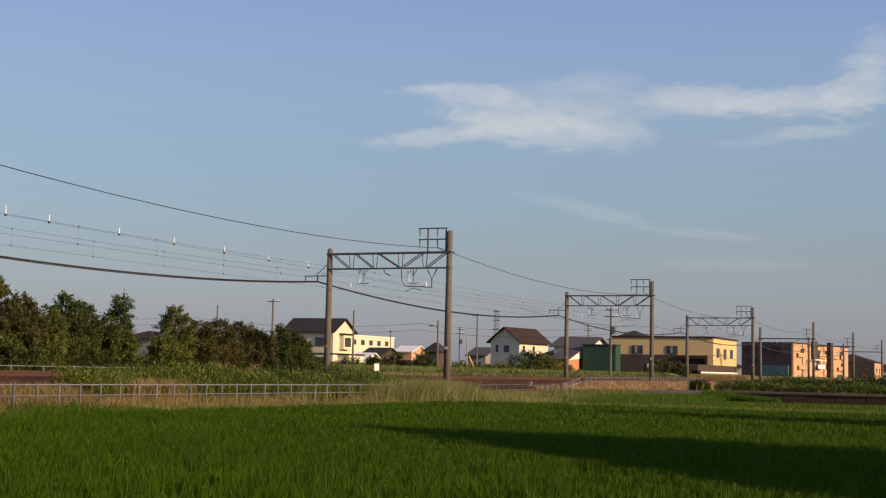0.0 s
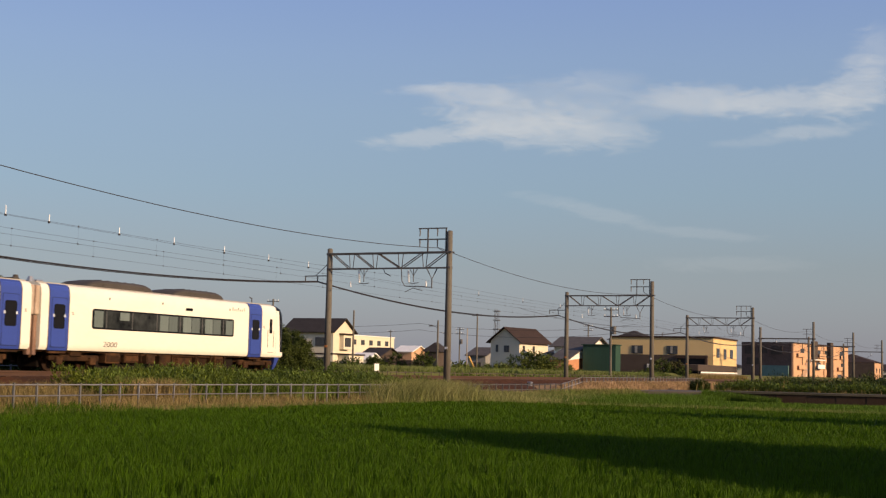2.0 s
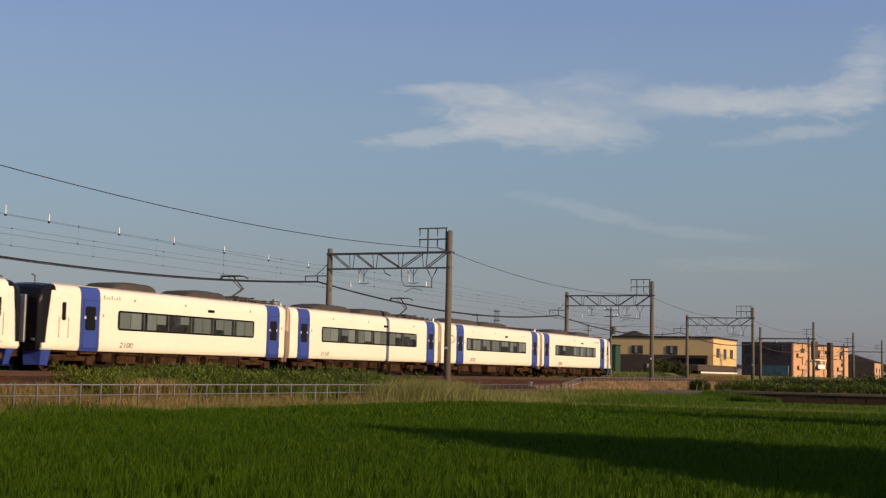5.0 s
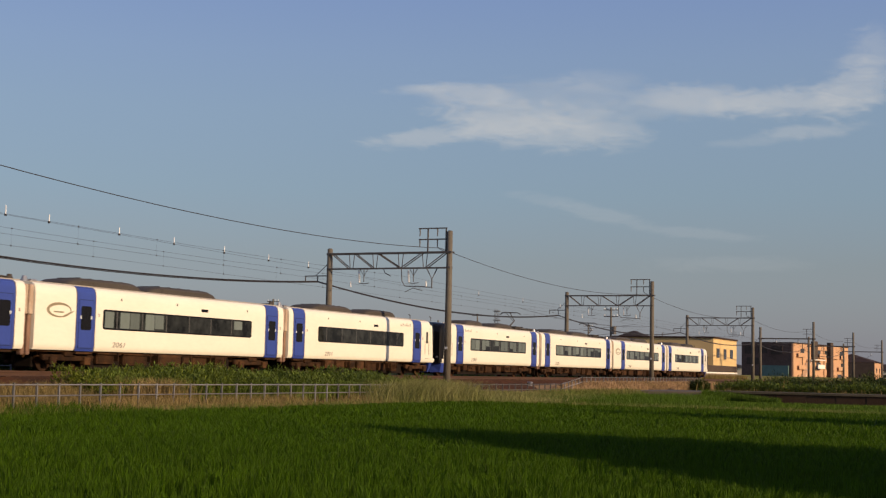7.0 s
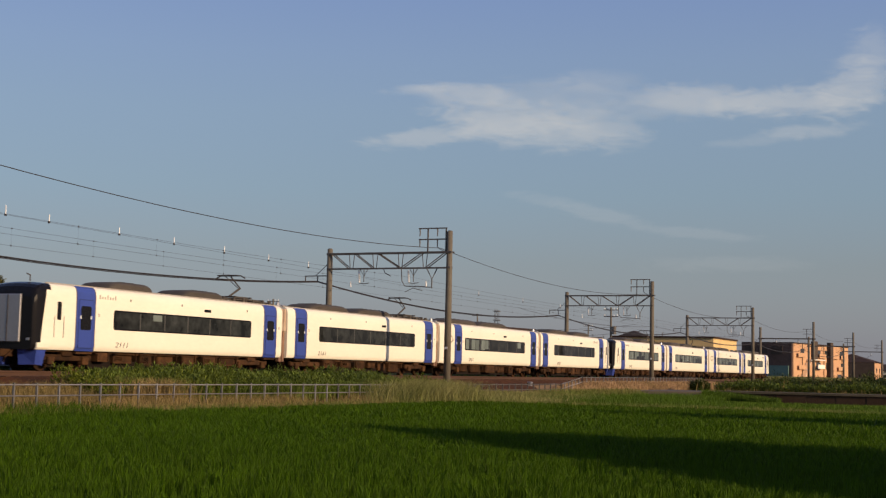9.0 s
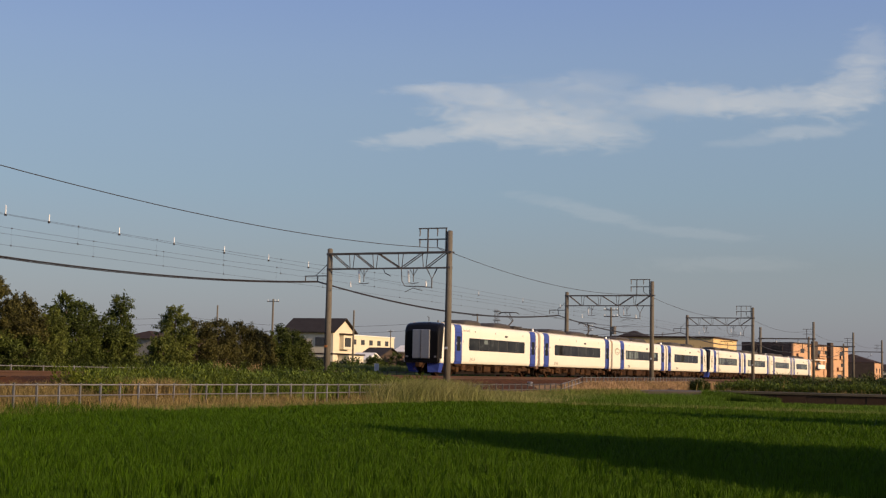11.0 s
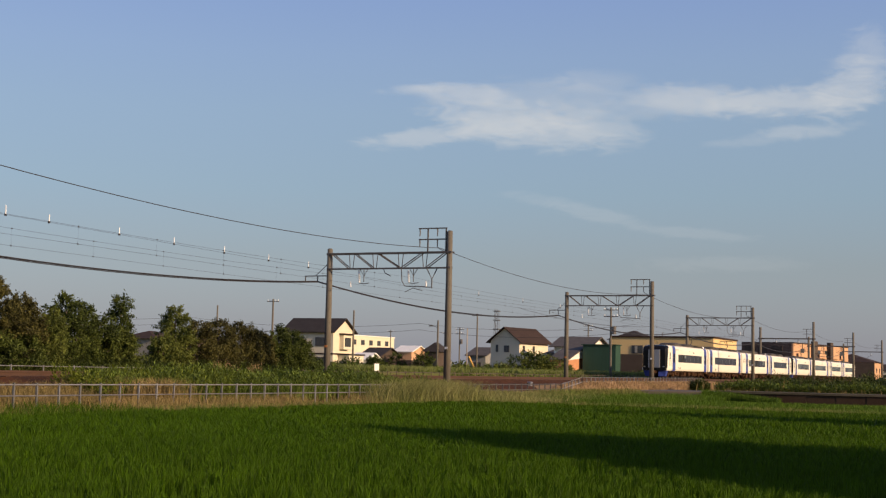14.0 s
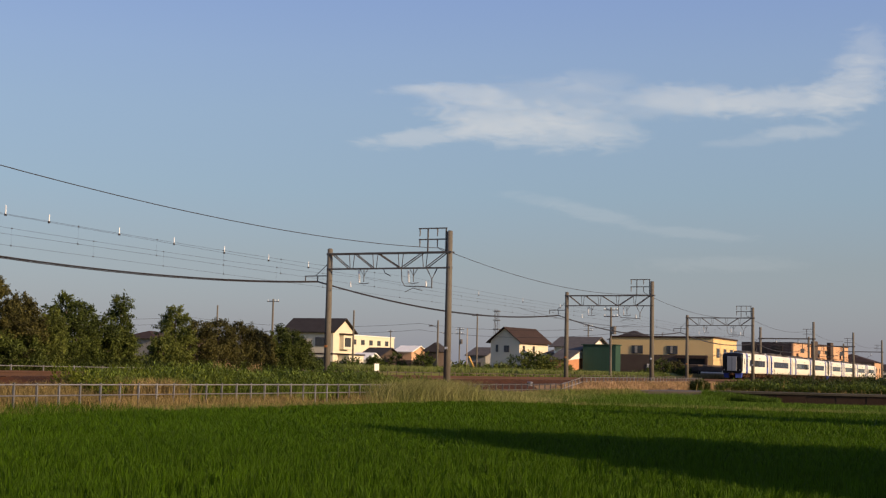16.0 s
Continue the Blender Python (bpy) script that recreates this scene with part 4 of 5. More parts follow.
weeds("tall_weeds", 11, 5400, 6.3, 8.8, 37.2, 60, -0.5, -1.0, 0.84, STALK, "tall leafy green weeds on the embankment slope")
weeds("tall_weeds", 12, 500, 6.2, 9.0, 58, 66, -0.45, -1.05, 0.62, STALK, "leafy green weeds thinning out beside the track")
weeds("tall_weeds", 13, 1500, 6.3, 8.8, 36.2, 46, -0.5, -1.0, 0.82, WEED, "yellowish weeds mixed with dry stalks beside the track")
n = 11000
xs = r.uniform(6.4, 9.0, n)
blades("reeds", r, xs, r.uniform(38, 61, n), -0.5 - 0.2 * (xs - 6.4), 0.70, 0.026, 0.35, STALK, "tall upright green reeds behind the fence", "grass")
n = 2500
blades("reeds", r, r.uniform(7.5, 9.3, n), r.normal(39, 0.9, n), -0.9, 0.75, 0.02, 0.4, STRAW, "dry straw coloured stalks among the reeds", "grass")
n = 11000
xs = r.uniform(7.2, 9.4, n)
blades("bank_grass", r, xs, r.uniform(15, 39, n), -0.6 - 0.25 * (xs - 7.2), 0.42, 0.016, 0.9, STRAW, "thin dry grass on the bare brown bank")
n = 15000
xs = np.concatenate([r.normal(11.0, 0.6, n), r.normal(10.9, 0.8, n)])
ys = np.concatenate([r.normal(57.0, 1.9, n), r.uniform(56, 82, n)])
hi = np.concatenate([np.full(n, 1.25), 0.95 - 0.02 * (ys[n:] - 56)])
blades("tall_grass", r, xs, ys, -1.4, hi, 0.022, 0.85, REED, "clump of tall pale green grass at the field corner", "grass", None, 0.45)
n = 5000
blades("tall_grass", r, r.normal(11.0, 0.6, n), r.normal(57.5, 2.2, n), -1.4, 0.9, 0.026, 0.6, GRASS, "green undergrowth of the tall grass clump", "grass")

n = 9000
xs = 10.2 + 4.5 * r.random(n) ** 1.5
blades("pale_grass", r, xs, r.uniform(58, 74, n), -1.46, 0.8 - 0.05 * (xs - 10.2), 0.026, 0.7, REED, "pale seeding grass at the field edge", "grass")

# trees on the far side of the track
OLIVE, DENSE, LIGHT = "bushy olive brown tree beside the railway", "dense dark green tree with ragged crown", "slender light green tree with a narrow top"
for k, (x, y, h, w, m, crown, label) in enumerate((
        (-9.0, 47.0, 4.5, 1.7, LEAF_B, "round", OLIVE), (-8.8, 49.8, 4.45, 1.55, LEAF_B, "round", OLIVE), (-8.6, 51.6, 3.6, 1.0, LEAF_B, "round", OLIVE), (-8.0, 52.9, 3.2, 0.75, LEAF_C, "cone", "pale yellowish green young tree beside the railway"),
        (-8.6, 54.7, 4.0, 1.0, LEAF, "cone", DENSE), (-8.7, 56.2, 3.55, 1.0, LEAF, "round", DENSE), (-8.5, 57.5, 2.85, 0.85, LEAF, "round", DENSE), (-8.4, 59.15, 4.05, 0.98, LEAF, "waisted", LIGHT), (-8.2, 58.6, 2.2, 0.7, LEAF_C, "round", "pale green shrub among the trees"),
        (-8.4, 63.9, 3.8, 1.12, LEAF_C, "cone", LIGHT), (-8.3, 62.9, 1.9, 0.7, LEAF_C, "round", "pale green shrub among the trees"), (-8.7, 66.9, 3.0, 1.1, LEAF_B, "round", OLIVE), (-8.9, 69.4, 3.2, 1.25, LEAF_B, "round", OLIVE), (-8.9, 71.9, 3.15, 1.2, LEAF_B, "round", OLIVE),
        (-8.8, 73.9, 2.65, 1.0, LEAF_B, "round", OLIVE), (-8.6, 76.0, 3.05, 1.0, LEAF, "cone", DENSE), (-8.6, 77.8, 2.75, 0.85, LEAF, "round", DENSE), (-8.4, 78.8, 2.4, 0.5, LEAF, "round", DENSE),
        # dark shrubs added to stand for the deep shade at the trees' foot
        (-7.9, 47.4, 1.9, 0.9, LEAF, "round", "dark green shrub added for the shade below the trees"), (-7.9, 49.4, 1.7, 0.9, LEAF, "round", "dark green shrub added for the shade below the trees"), (-7.9, 51.2, 1.6, 0.85, LEAF, "round", "dark green shrub added for the shade below the trees"),
        (-11.5, 50.5, 3.2, 1.9, LEAF_B, "round", OLIVE), (-11.5, 55.0, 2.7, 1.8, LEAF, "round", DENSE), (-11.5, 71.0, 2.4, 1.8, LEAF_B, "round", OLIVE), (-10.5, 76.5, 2.0, 1.4, LEAF, "round", DENSE))):
    tree("tree", 40 + k, x, y, 0.0, h, w, m, label, sprigs=int(170 + 210 * w * h / 2.2), per=34 if x > -10 else 20, crown=crown)
weeds("undergrowth", 21, 4200, -7.9, -6.3, 44, 82, 0.0, -0.6, 0.85, LEAF, "dark leafy undergrowth below the trees", 0.09)
weeds("undergrowth", 22, 360, -6.6, -6.0, 63.5, 70, -0.5, -0.45, 1.25, STRAW_B, "pale flowering weeds at the foot of the trees", 0.05)
weeds("undergrowth", 25, 520, -6.8, -6.1, 50, 64, -0.5, -0.5, 1.0, LEAF_C, "pale leafy weeds at the foot of the trees", 0.07)
weeds("undergrowth", 23, 1300, -8.2, -6.6, 100, 190, -0.2, -0.5, 0.55, STALK, "green weeds behind the low fence", 0.12)
# bushes between the track and the houses
for k, (x, y, h, s, m) in enumerate(((-19, 139, 2.4, 1.7, LEAF), (-17, 139.5, 2.4, 1.6, LEAF), (-15.5, 141, 3.9, 1.9, LEAF_B), (-13.8, 141, 3.7, 1.9, LEAF), (-12.4, 142.5, 2.9, 1.7, LEAF), (-10.8, 143, 1.9, 1.4, LEAF), (-22, 138, 2.2, 1.5, LEAF), (-25.5, 135, 3.4, 1.4, LEAF),
        (-11.5, 184, 3.9, 1.8, LEAF), (-9.8, 185, 3.5, 1.6, LEAF_B), (-8.6, 184, 2.6, 1.2, LEAF), (-38, 133, 2.6, 1.8, LEAF), (-33.5, 133, 2.5, 1.8, LEAF), (-36, 133, 2.2, 1.5, LEAF_B), (-31, 134, 2.9, 1.2, LEAF), (-63.6, 206, 4.6, 1.6, LEAF), (-9.5, 171, 2.2, 1.3, LEAF))):
    tree("bush", 80 + k, x, y, -0.6, h - 0.7, s * 0.9, LEAF_C if -24 < x and y < 150 else m, "leafy green bush growing beside the railway", sprigs=170, per=22, size=0.1, twig=0.6, group="bushes near the houses", category="bush")
n = 40000
xs = -8 - 40 * r.random(n) ** 1.6
blades("meadow", r, xs, r.uniform(84, 175, n), 0.2, 0.5, 0.032, 0.5, MEADOW, "long pale green grass of the meadow", "grass")
weeds("undergrowth", 24, 900, -12.0, -7.6, 60, 200, 0.2, 0.0, 0.5, STALK, "leafy green weeds along the meadow edge", 0.12)
# overgrown slope at the road
weeds("creeper", 31, 7000, 14.8, 31, 99.5, 112, -0.75, -0.8, 0.80, STALK, "dense green creeper over the slope behind the wall", 0.085)
weeds("creeper", 32, 420, 11.7, 12.7, 104.5, 108, -0.85, -0.85, 0.9, LEAF, "dark green bushes at the road bend", 0.09)
weeds("creeper", 33, 4200, 18, 33, 102, 112, -0.6, -0.5, 1.25, LEAF, "dark leafy plants over the slope", 0.085)


# ---- fences ----
def fence(x0, y0, x1, y1, z0, z1, step, height, rails, label, material=FENCE, r=0.021, post=0.028):
    f = empty("fence", pose(0, 0, 0), label, "fence", "fences along the railway")
    n = max(1, round(math.hypot(x1 - x0, y1 - y0) / step))
    rnd = random.Random(int(y0))
    for k in range(n + 1):
        u = k / n
        x, y, z = x0 + (x1 - x0) * u, y0 + (y1 - y0) * u, z0 + (z1 - z0) * u
        part("post", Shape().box(x - post, x + post, y - post, y + post, z - height - 0.3, z + 0.04 + rnd.uniform(0, 0.03)), material, f)
    for d in rails:
        part("rail", Shape().tube([(x0, y0, z0 - d), (x1, y1, z1 - d)], r, sides=8), material, f)
    return f


fence(9.6, 14, 9.6, 56.8, -0.30, -0.345, 0.985, 0.75, (0.0, 0.33), "grey galvanised pipe fence with two rails")
fence(9.6, 64, 9.6, 80, -0.36, -0.33, 1.0, 0.7, (0.0, 0.3), "weathered grey pipe fence half hidden by grass", GALV)
fence(9.6, 80, 9.0, 86, -0.33, 0.1, 1.0, 0.7, (0.0, 0.3), "weathered grey pipe fence climbing the bank")
fence(9.0, 86, 8.6, 122, 0.1, 0.15, 1.0, 0.9, (0.0, 0.3), "weathered grey pipe fence on the straw bank")
fence(-5.2, 30, -5.2, 58, 0.16, 0.16, 2.1, 0.8, (0.0,), "grey guard rail on far side of the track")
fence(-5.6, 74, -5.6, 175, 0.2, 0.25, 1.5, 0.8, (0.05, 0.45), "low dark post fence beyond the tracks", BARK)

n = 3500
blades("straw_grass", r, r.uniform(-6.2, -5.4, n), r.uniform(176, 213, n), -0.3, 0.9, 0.05, 0.4, STRAW, "tall dry grass before the white fence", "grass")
n = 1400
blades("straw_grass", r, r.uniform(15.5, 31, n), r.uniform(99, 103, n), -0.85, 0.45, 0.03, 0.8, STRAW, "dry grass tufts among the creeper", "grass")
n = 16000
blades("rough_grass", r, r.uniform(10.2, 17.5, n), r.uniform(66, 100, n), -1.48, 0.66, 0.026, 0.6, FIELD_B, "rough green grass below the straw bank", "grass")
n = 9000
blades("rough_grass", r, r.uniform(10.2, 11.9, n), r.uniform(72, 91, n), -1.48, 0.85, 0.028, 0.5, GRASS, "taller green grass along the foot of the bank", "grass")
# straw bank beyond the fence and the road edge wall
s = Shape()
stations = [(76, -1.3), (81, -0.85), (87, -0.34), (100, -0.28), (126, -0.28), (132, -1.0)]
bvv = [(x, y, z) for y, top in stations for x, z in ((6.4, -0.55), (8.0, max(top, -0.8)), (9.3, top - 0.05), (10.9, -1.48))]
s.add(bvv, [(q * 4 + k, q * 4 + k + 1, q * 4 + k + 5, q * 4 + k + 4) for q in range(len(stations) - 1) for k in range(3)])
thing("straw_bank", s, DRY_EARTH, "earth bank covered in dry straw", "bank", kind="structure")
n = 24000
xs, ys = r.uniform(8.0, 10.4, n), r.uniform(79, 130, n)
low = np.clip((87 - ys) / 8, 0, 1) * 0.75 + np.clip((ys - 126) / 6, 0, 1) * 0.8
blades("straw_grass", r, xs, ys, np.where(xs < 9.3, -0.35, -0.35 - (xs - 9.3) * 0.72) - low, 0.24, 0.025, 0.8, STRAW_B, "pale straw coloured grass covering the bank", "grass")

ROAD = mat("worn_asphalt", (0.075, 0.062, 0.052), 0.9, scale=0.6, fine=25)
WALLCON = mat("stained_concrete", (0.055, 0.036, 0.024), 0.9, scale=0.8, fine=14, bump=0.4, second=(0.0405, 0.0225, 0.0135), spec=0.15)
COPING = mat("weathered_coping", (0.12, 0.098, 0.068), 0.9, scale=1.0, fine=18, second=(0.065, 0.058, 0.04), spec=0.15)
wall = empty("wall_canal", pose(0, 0, 0), "dark stained concrete retaining wall below the road", "retaining wall", kind="structure")
for k in range(12):
    x = 16.3 + k * 2.0
    part("wall_panel", Shape().box(x + 0.01, x + 1.99, 94.6 - 0.02 * (k % 3), 95.2, -1.6, -0.78), WALLCON, wall)
part("coping", Shape().box(16.2, 41, 94.5, 97.6, -0.78, -0.64), COPING, wall, "pale grey concrete coping")
thing("road", Shape().add([(9.8, 91.0, -0.76), (16.2, 95.3, -0.73), (16.2, 101.5, -0.73), (9.8, 104.0, -0.76), (9.8, 91.0, -1.5), (16.2, 95.3, -1.5), (16.2, 101.5, -1.5), (9.8, 104.0, -1.5)],
                          [(0, 1, 2, 3), (4, 7, 6, 5), (0, 4, 5, 1), (1, 5, 6, 2), (2, 6, 7, 3), (3, 7, 4, 0)]), ROAD, "worn asphalt bend of the farm road", "road", kind="structure")
thing("road", Shape().box(16.2, 90, 97.6, 99.0, -1.5, -0.72), ROAD, "narrow worn asphalt farm road", "road", kind="structure")
r = np.random.default_rng(91)
n = 3600
xs = 15.5 + 5.2 * r.random(n) ** 1.3
blades("rough_grass", r, xs, r.uniform(92.6, 94.3, n), -1.5, 0.95 - 0.09 * (xs - 15.5), 0.03, 0.6, FIELD_B, "bright rough grass growing up the foot of the wall", "grass")
n = 260
xs = r.uniform(13, 34, n)
blades("dry_stalks", r, xs, r.uniform(100, 110, n), -0.8, 0.95, 0.04, 0.7, STRAW, "pale dry stalks standing among the creeper", "grass")


# ---- buildings ----
WALL_CREAM = mat("cream_render", (0.62, 0.44, 0.21), 0.85, scale=0.5, fine=12, vary=0.06)
WALL_PALE = mat("pale_siding", (0.62, 0.55, 0.42), 0.8, scale=0.5, fine=12, vary=0.06)
WALL_GREY = mat("grey_siding", (0.24, 0.232, 0.216), 0.8, scale=0.5, fine=12, vary=0.08)
WALL_PEACH = mat("peach_render", (0.506, 0.2945, 0.17), 0.85, scale=0.5, fine=12, vary=0.07)
WALL_DARK = mat("dark_brown_cladding_shade", (0.08, 0.06, 0.05), 0.85, scale=0.6, fine=12, spec=0.15)
WALL_END = mat("end_wall_shade_brown", (0.14, 0.09, 0.075), 0.85, scale=0.3, fine=6, vary=0.25, spec=0.15)
WALL_BRICK = mat("reddish_cladding", (0.50, 0.22, 0.11), 0.85, scale=0.8, fine=14)
WALL_GREEN = mat("green_sheet_metal", (0.008, 0.05, 0.03), 0.75, scale=0.7, fine=9, stretch=(6, 6, 0.3))
ROOF_DARK = mat("dark_roof_tiles", (0.040, 0.034, 0.032), 0.8, scale=1, fine=10, spec=0.15)
ROOF_BROWN = mat("brown_roof_tiles", (0.0468, 0.02964, 0.0238), 0.85, scale=1, fine=10, spec=0.15)
ROOF_GREY = mat("grey_roof_tiles", (0.095, 0.085, 0.08), 0.8, scale=1, fine=10, spec=0.15)
TRIM_WHITE = mat("white_trim", (0.75, 0.73, 0.68), 0.6, scale=2, fine=20, vary=0.05)
GLASS = mat("window_glass", (0.05, 0.055, 0.06), 0.08, scale=1, fine=5, bump=0)
BACK_GREEN = mat("bluish_green_sheet", (0.10, 0.19, 0.17), 0.6, scale=0.7, fine=9)
FRAME_DARK = mat("dark_window_frame", (0.10, 0.09, 0.085), 0.5, scale=2, fine=20)


def house(name, x0, x1, y0, y1, top, wall, roof_mat, label, roof="flat", ridge=0.0, eave=0.45, south=(), east=(), base=-1.5, band=None, category="house", parapet=0.25):
    """A building of walls, roof and windows; windows are (from the left edge of the wall, sill, width, height)."""
    h = empty(name, pose(0, 0, 0), label, category)
    part("wall", Shape().box(x0, x1, y0, y1, base, top), wall, h)
    if band:
        part("lower_cladding", Shape().box(x0 - 0.03, x1 + 0.03, y0 - 0.03, y1 + 0.03, base, band[0]), band[1], h)
    e = eave
    if roof == "flat":
        rf = part("roof", Shape().box(x0 - e * 0.4, x1 + e * 0.4, y0 - e * 0.4, y1 + e * 0.4, top, top + parapet), roof_mat, h)
    else:
        xm, ym, th = (x0 + x1) / 2, (y0 + y1) / 2, 0.16
        s, g = Shape(), []
        if roof == "x":
            k = (ridge - top) / ((y1 - y0) / 2)
            lo = top - k * e
            for a, b in ((y0 - e, ym), (y1 + e, ym)):
                za, zb = lo, ridge
                s.add([(x0 - e, a, za), (x1 + e, a, za), (x1 + e, b, zb), (x0 - e, b, zb), (x0 - e, a, za + th), (x1 + e, a, za + th), (x1 + e, b, zb + th), (x0 - e, b, zb + th)],
                      [(0, 1, 2, 3), (4, 7, 6, 5), (0, 4, 5, 1), (1, 5, 6, 2), (2, 6, 7, 3), (3, 7, 4, 0)])
            for x in (x0, x1):
                g.append(Shape().add([(x, y0, top), (x, y1, top), (x, ym, ridge - 0.02), (x - 0.1, y0, top), (x - 0.1, y1, top), (x - 0.1, ym, ridge - 0.02)], [(0, 1, 2), (3, 5, 4)]))
        elif roof == "y":
            k = (ridge - top) / ((x1 - x0) / 2)
            lo = top - k * e
            for a, b in ((x0 - e, xm), (x1 + e, xm)):
                s.add([(a, y0 - e, lo), (a, y1 + e, lo), (b, y1 + e, ridge), (b, y0 - e, ridge), (a, y0 - e, lo + th), (a, y1 + e, lo + th), (b, y1 + e, ridge + th), (b, y0 - e, ridge + th)],
                      [(0, 1, 2, 3), (4, 7, 6, 5), (0, 4, 5, 1), (1, 5, 6, 2), (2, 6, 7, 3), (3, 7, 4, 0)])
            for y in (y0, y1):
                g.append(Shape().add([(x0, y, top), (x1, y, top), (xm, y, ridge - 0.02), (x0, y + 0.1, top), (x1, y + 0.1, top), (xm, y + 0.1, ridge - 0.02)], [(0, 1, 2), (3, 5, 4)]))
        else:
            a = min(x1 - x0, y1 - y0) / 2
            rx0, rx1, ry0, ry1 = x0 + a, x1 - a, y0 + a, y1 - a
            if x1 - x0 >= y1 - y0:
                ry0 = ry1 = ym
            else:
                rx0 = rx1 = xm
            s.add([(x0 - e, y0 - e, top), (x1 + e, y0 - e, top), (x1 + e, y1 + e, top), (x0 - e, y1 + e, top), (rx0, ry0, ridge), (rx1, ry0, ridge), (rx1, ry1, ridge), (rx0, ry1, ridge)],
                  [(3, 2, 1, 0), (0, 1, 5, 4), (1, 2, 6, 5), (2, 3, 7, 6), (3, 0, 4, 7), (4, 5, 6, 7)])
        rf = part("roof", s, roof_mat, h)
        for q in g:
            part("gable", q, wall, h)
    for face, wins in (("s", south), ("e", east)):
        for u, z, w, ht in wins:
            if face == "s":
                fr = Shape().box(x0 + u - 0.07, x0 + u + w + 0.07, y0 - 0.09, y0 - 0.02, z - 0.07, z + ht + 0.07)
                panes = [Shape().box(x0 + u + w * q + 0.03, x0 + u + w * (q + 0.5) - 0.03, y0 - 0.11, y0 - 0.085, z, z + ht) for q in (0, 0.5)]
            else:
                fr = Shape().box(x1 + 0.02, x1 + 0.09, y0 + u - 0.07, y0 + u + w + 0.07, z - 0.07, z + ht + 0.07)
                panes = [Shape().box(x1 + 0.085, x1 + 0.11, y0 + u + w * q + 0.03, y0 + u + w * (q + 0.5) - 0.03, z, z + ht) for q in (0, 0.5)]
            win = part("window", fr, FRAME_DARK, h)
            for p in panes:
                part("pane", p, GLASS, win)
    return h


house("house", -62.6, -54.6, 167, 173.2, 5.55, WALL_PALE, ROOF_DARK, "two-storey pale house with dark tiled gable roof", "x", 7.35, south=((1.6, 3.6, 1.4, 1.0), (5.2, 3.5, 2.2, 1.1), (4.6, 0.2, 2.2, 1.6)), east=((2.2, 3.2, 1.8, 1.7), (3.4, 0.2, 1.6, 1.8)), band=(2.2, WALL_PALE))
cream_house = house("house", -48.6, -43.0, 210.6, 220.6, 5.6, WALL_PALE, ROOF_BROWN, "two-storey cream house with brown hipped gable roof", "y", 7.75, eave=0.6, south=((1.1, 3.7, 0.35, 1.1), (2.7, 3.7, 0.9, 1.0)), east=((1.2, 3.9, 0.5, 0.8), (4.6, 3.9, 0.5, 0.8)), band=(2.6, WALL_PALE))
shop = house("workshop", -24.9, -8.8, 204, 221, 6.15, WALL_CREAM, ROOF_BROWN, "flat roofed cream two-storey building with dark base", "flat", south=((3.3, 3.7, 1.7, 1.15), (8.9, 3.7, 1.6, 1.15)), east=((2.2, 3.3, 1.7, 1.3), (7.2, 3.1, 1.7, 1.5), (11.9, 3.3, 1.9, 1.3), (1.5, 0.4, 1.2, 1.0), (4.5, 0.4, 1.2, 1.0)), category="building", band=None)
part("lower_facade", Shape().box(-25.2, -9.6, 203.4, 203.95, -1.5, 3.5), WALL_DARK, shop, "dark brown lower facade")
for x in (-21.0, -15.4):
    part("curtain", Shape().box(x - 0.13 if x < -20 else x - 0.05, x + 0.28, 203.84, 203.875, 3.75, 4.8), WALL_GREY, shop, "grey curtain in the window")
# no opening is cut; a black sheet paints the garage's dark inside
part("garage_recess", Shape().box(-14.2, -9.9, 203.32, 203.4, -1.4, 3.0), CAR_BLACK, shop, "flat black panel for the dark inside of the garage")
part("garage_frame", Shape().box(-14.5, -9.6, 203.15, 203.4, 3.0, 3.35).box(-9.9, -9.6, 203.15, 203.4, -1.5, 3.0), ROOF_BROWN, shop)
part("lower_window", Shape().box(-19.0, -17.4, 203.3, 203.42, 1.45, 2.05), TRIM_WHITE, shop)
block = house("apartment_block", -28.7, -16.3, 321, 363, 8.45, WALL_PEACH, ROOF_BROWN, "three-storey peach apartment block with shaded end wall", "flat", category="apartment block", east=((5, 5.6, 2.4, 1.6), (17, 5.6, 2.4, 1.6), (23, 5.6, 2.4, 1.6), (35, 5.6, 2.4, 1.6), (16.5, 2.6, 3.0, 1.6), (24, 2.6, 2.4, 1.6), (36, 2.6, 2.4, 1.6), (25, -0.4, 3, 1.8), (33, -0.4, 3, 1.8)))
# brown sheet over the peach end wall, its shade put into the colour
part("shaded_end_sheet", Shape().box(-28.8, -16.5, 320.4, 320.95, -1.5, 8.5), WALL_END, block, "brown sheet with the end wall's shade in its colour")
for x, z, w, h in ((-28, 5.9, 2.6, 1.9), (-24.6, 6.1, 2.2, 1.7), (-21.5, 5.8, 2.8, 2.0), (-27.5, 3.4, 3.6, 1.6)):
    part("end_panel", Shape().box(x, x + w, 320.3, 320.42, z, z + h), WALL_DARK, block, "darker panel on the end wall")
stair = Shape()
for k in range(16):
    stair.box(-16.2, -14.9, 325 + k * 0.33, 325.33 + k * 0.33, 0.0 + k * 0.3, 0.12 + k * 0.3)
part("outside_stair", stair.box(-16.25, -14.8, 330.2, 340, 4.7, 4.9), TRIM_WHITE, block, "white outside stair and gallery")
for y in (333.5, 345.5):
    part("chimney_stack", Shape().box(-16.25, -15.3, y, y + 2.2, -1.5 if y > 340 else 4.9, 9.3), WALL_DARK, block, "dark vertical stack")
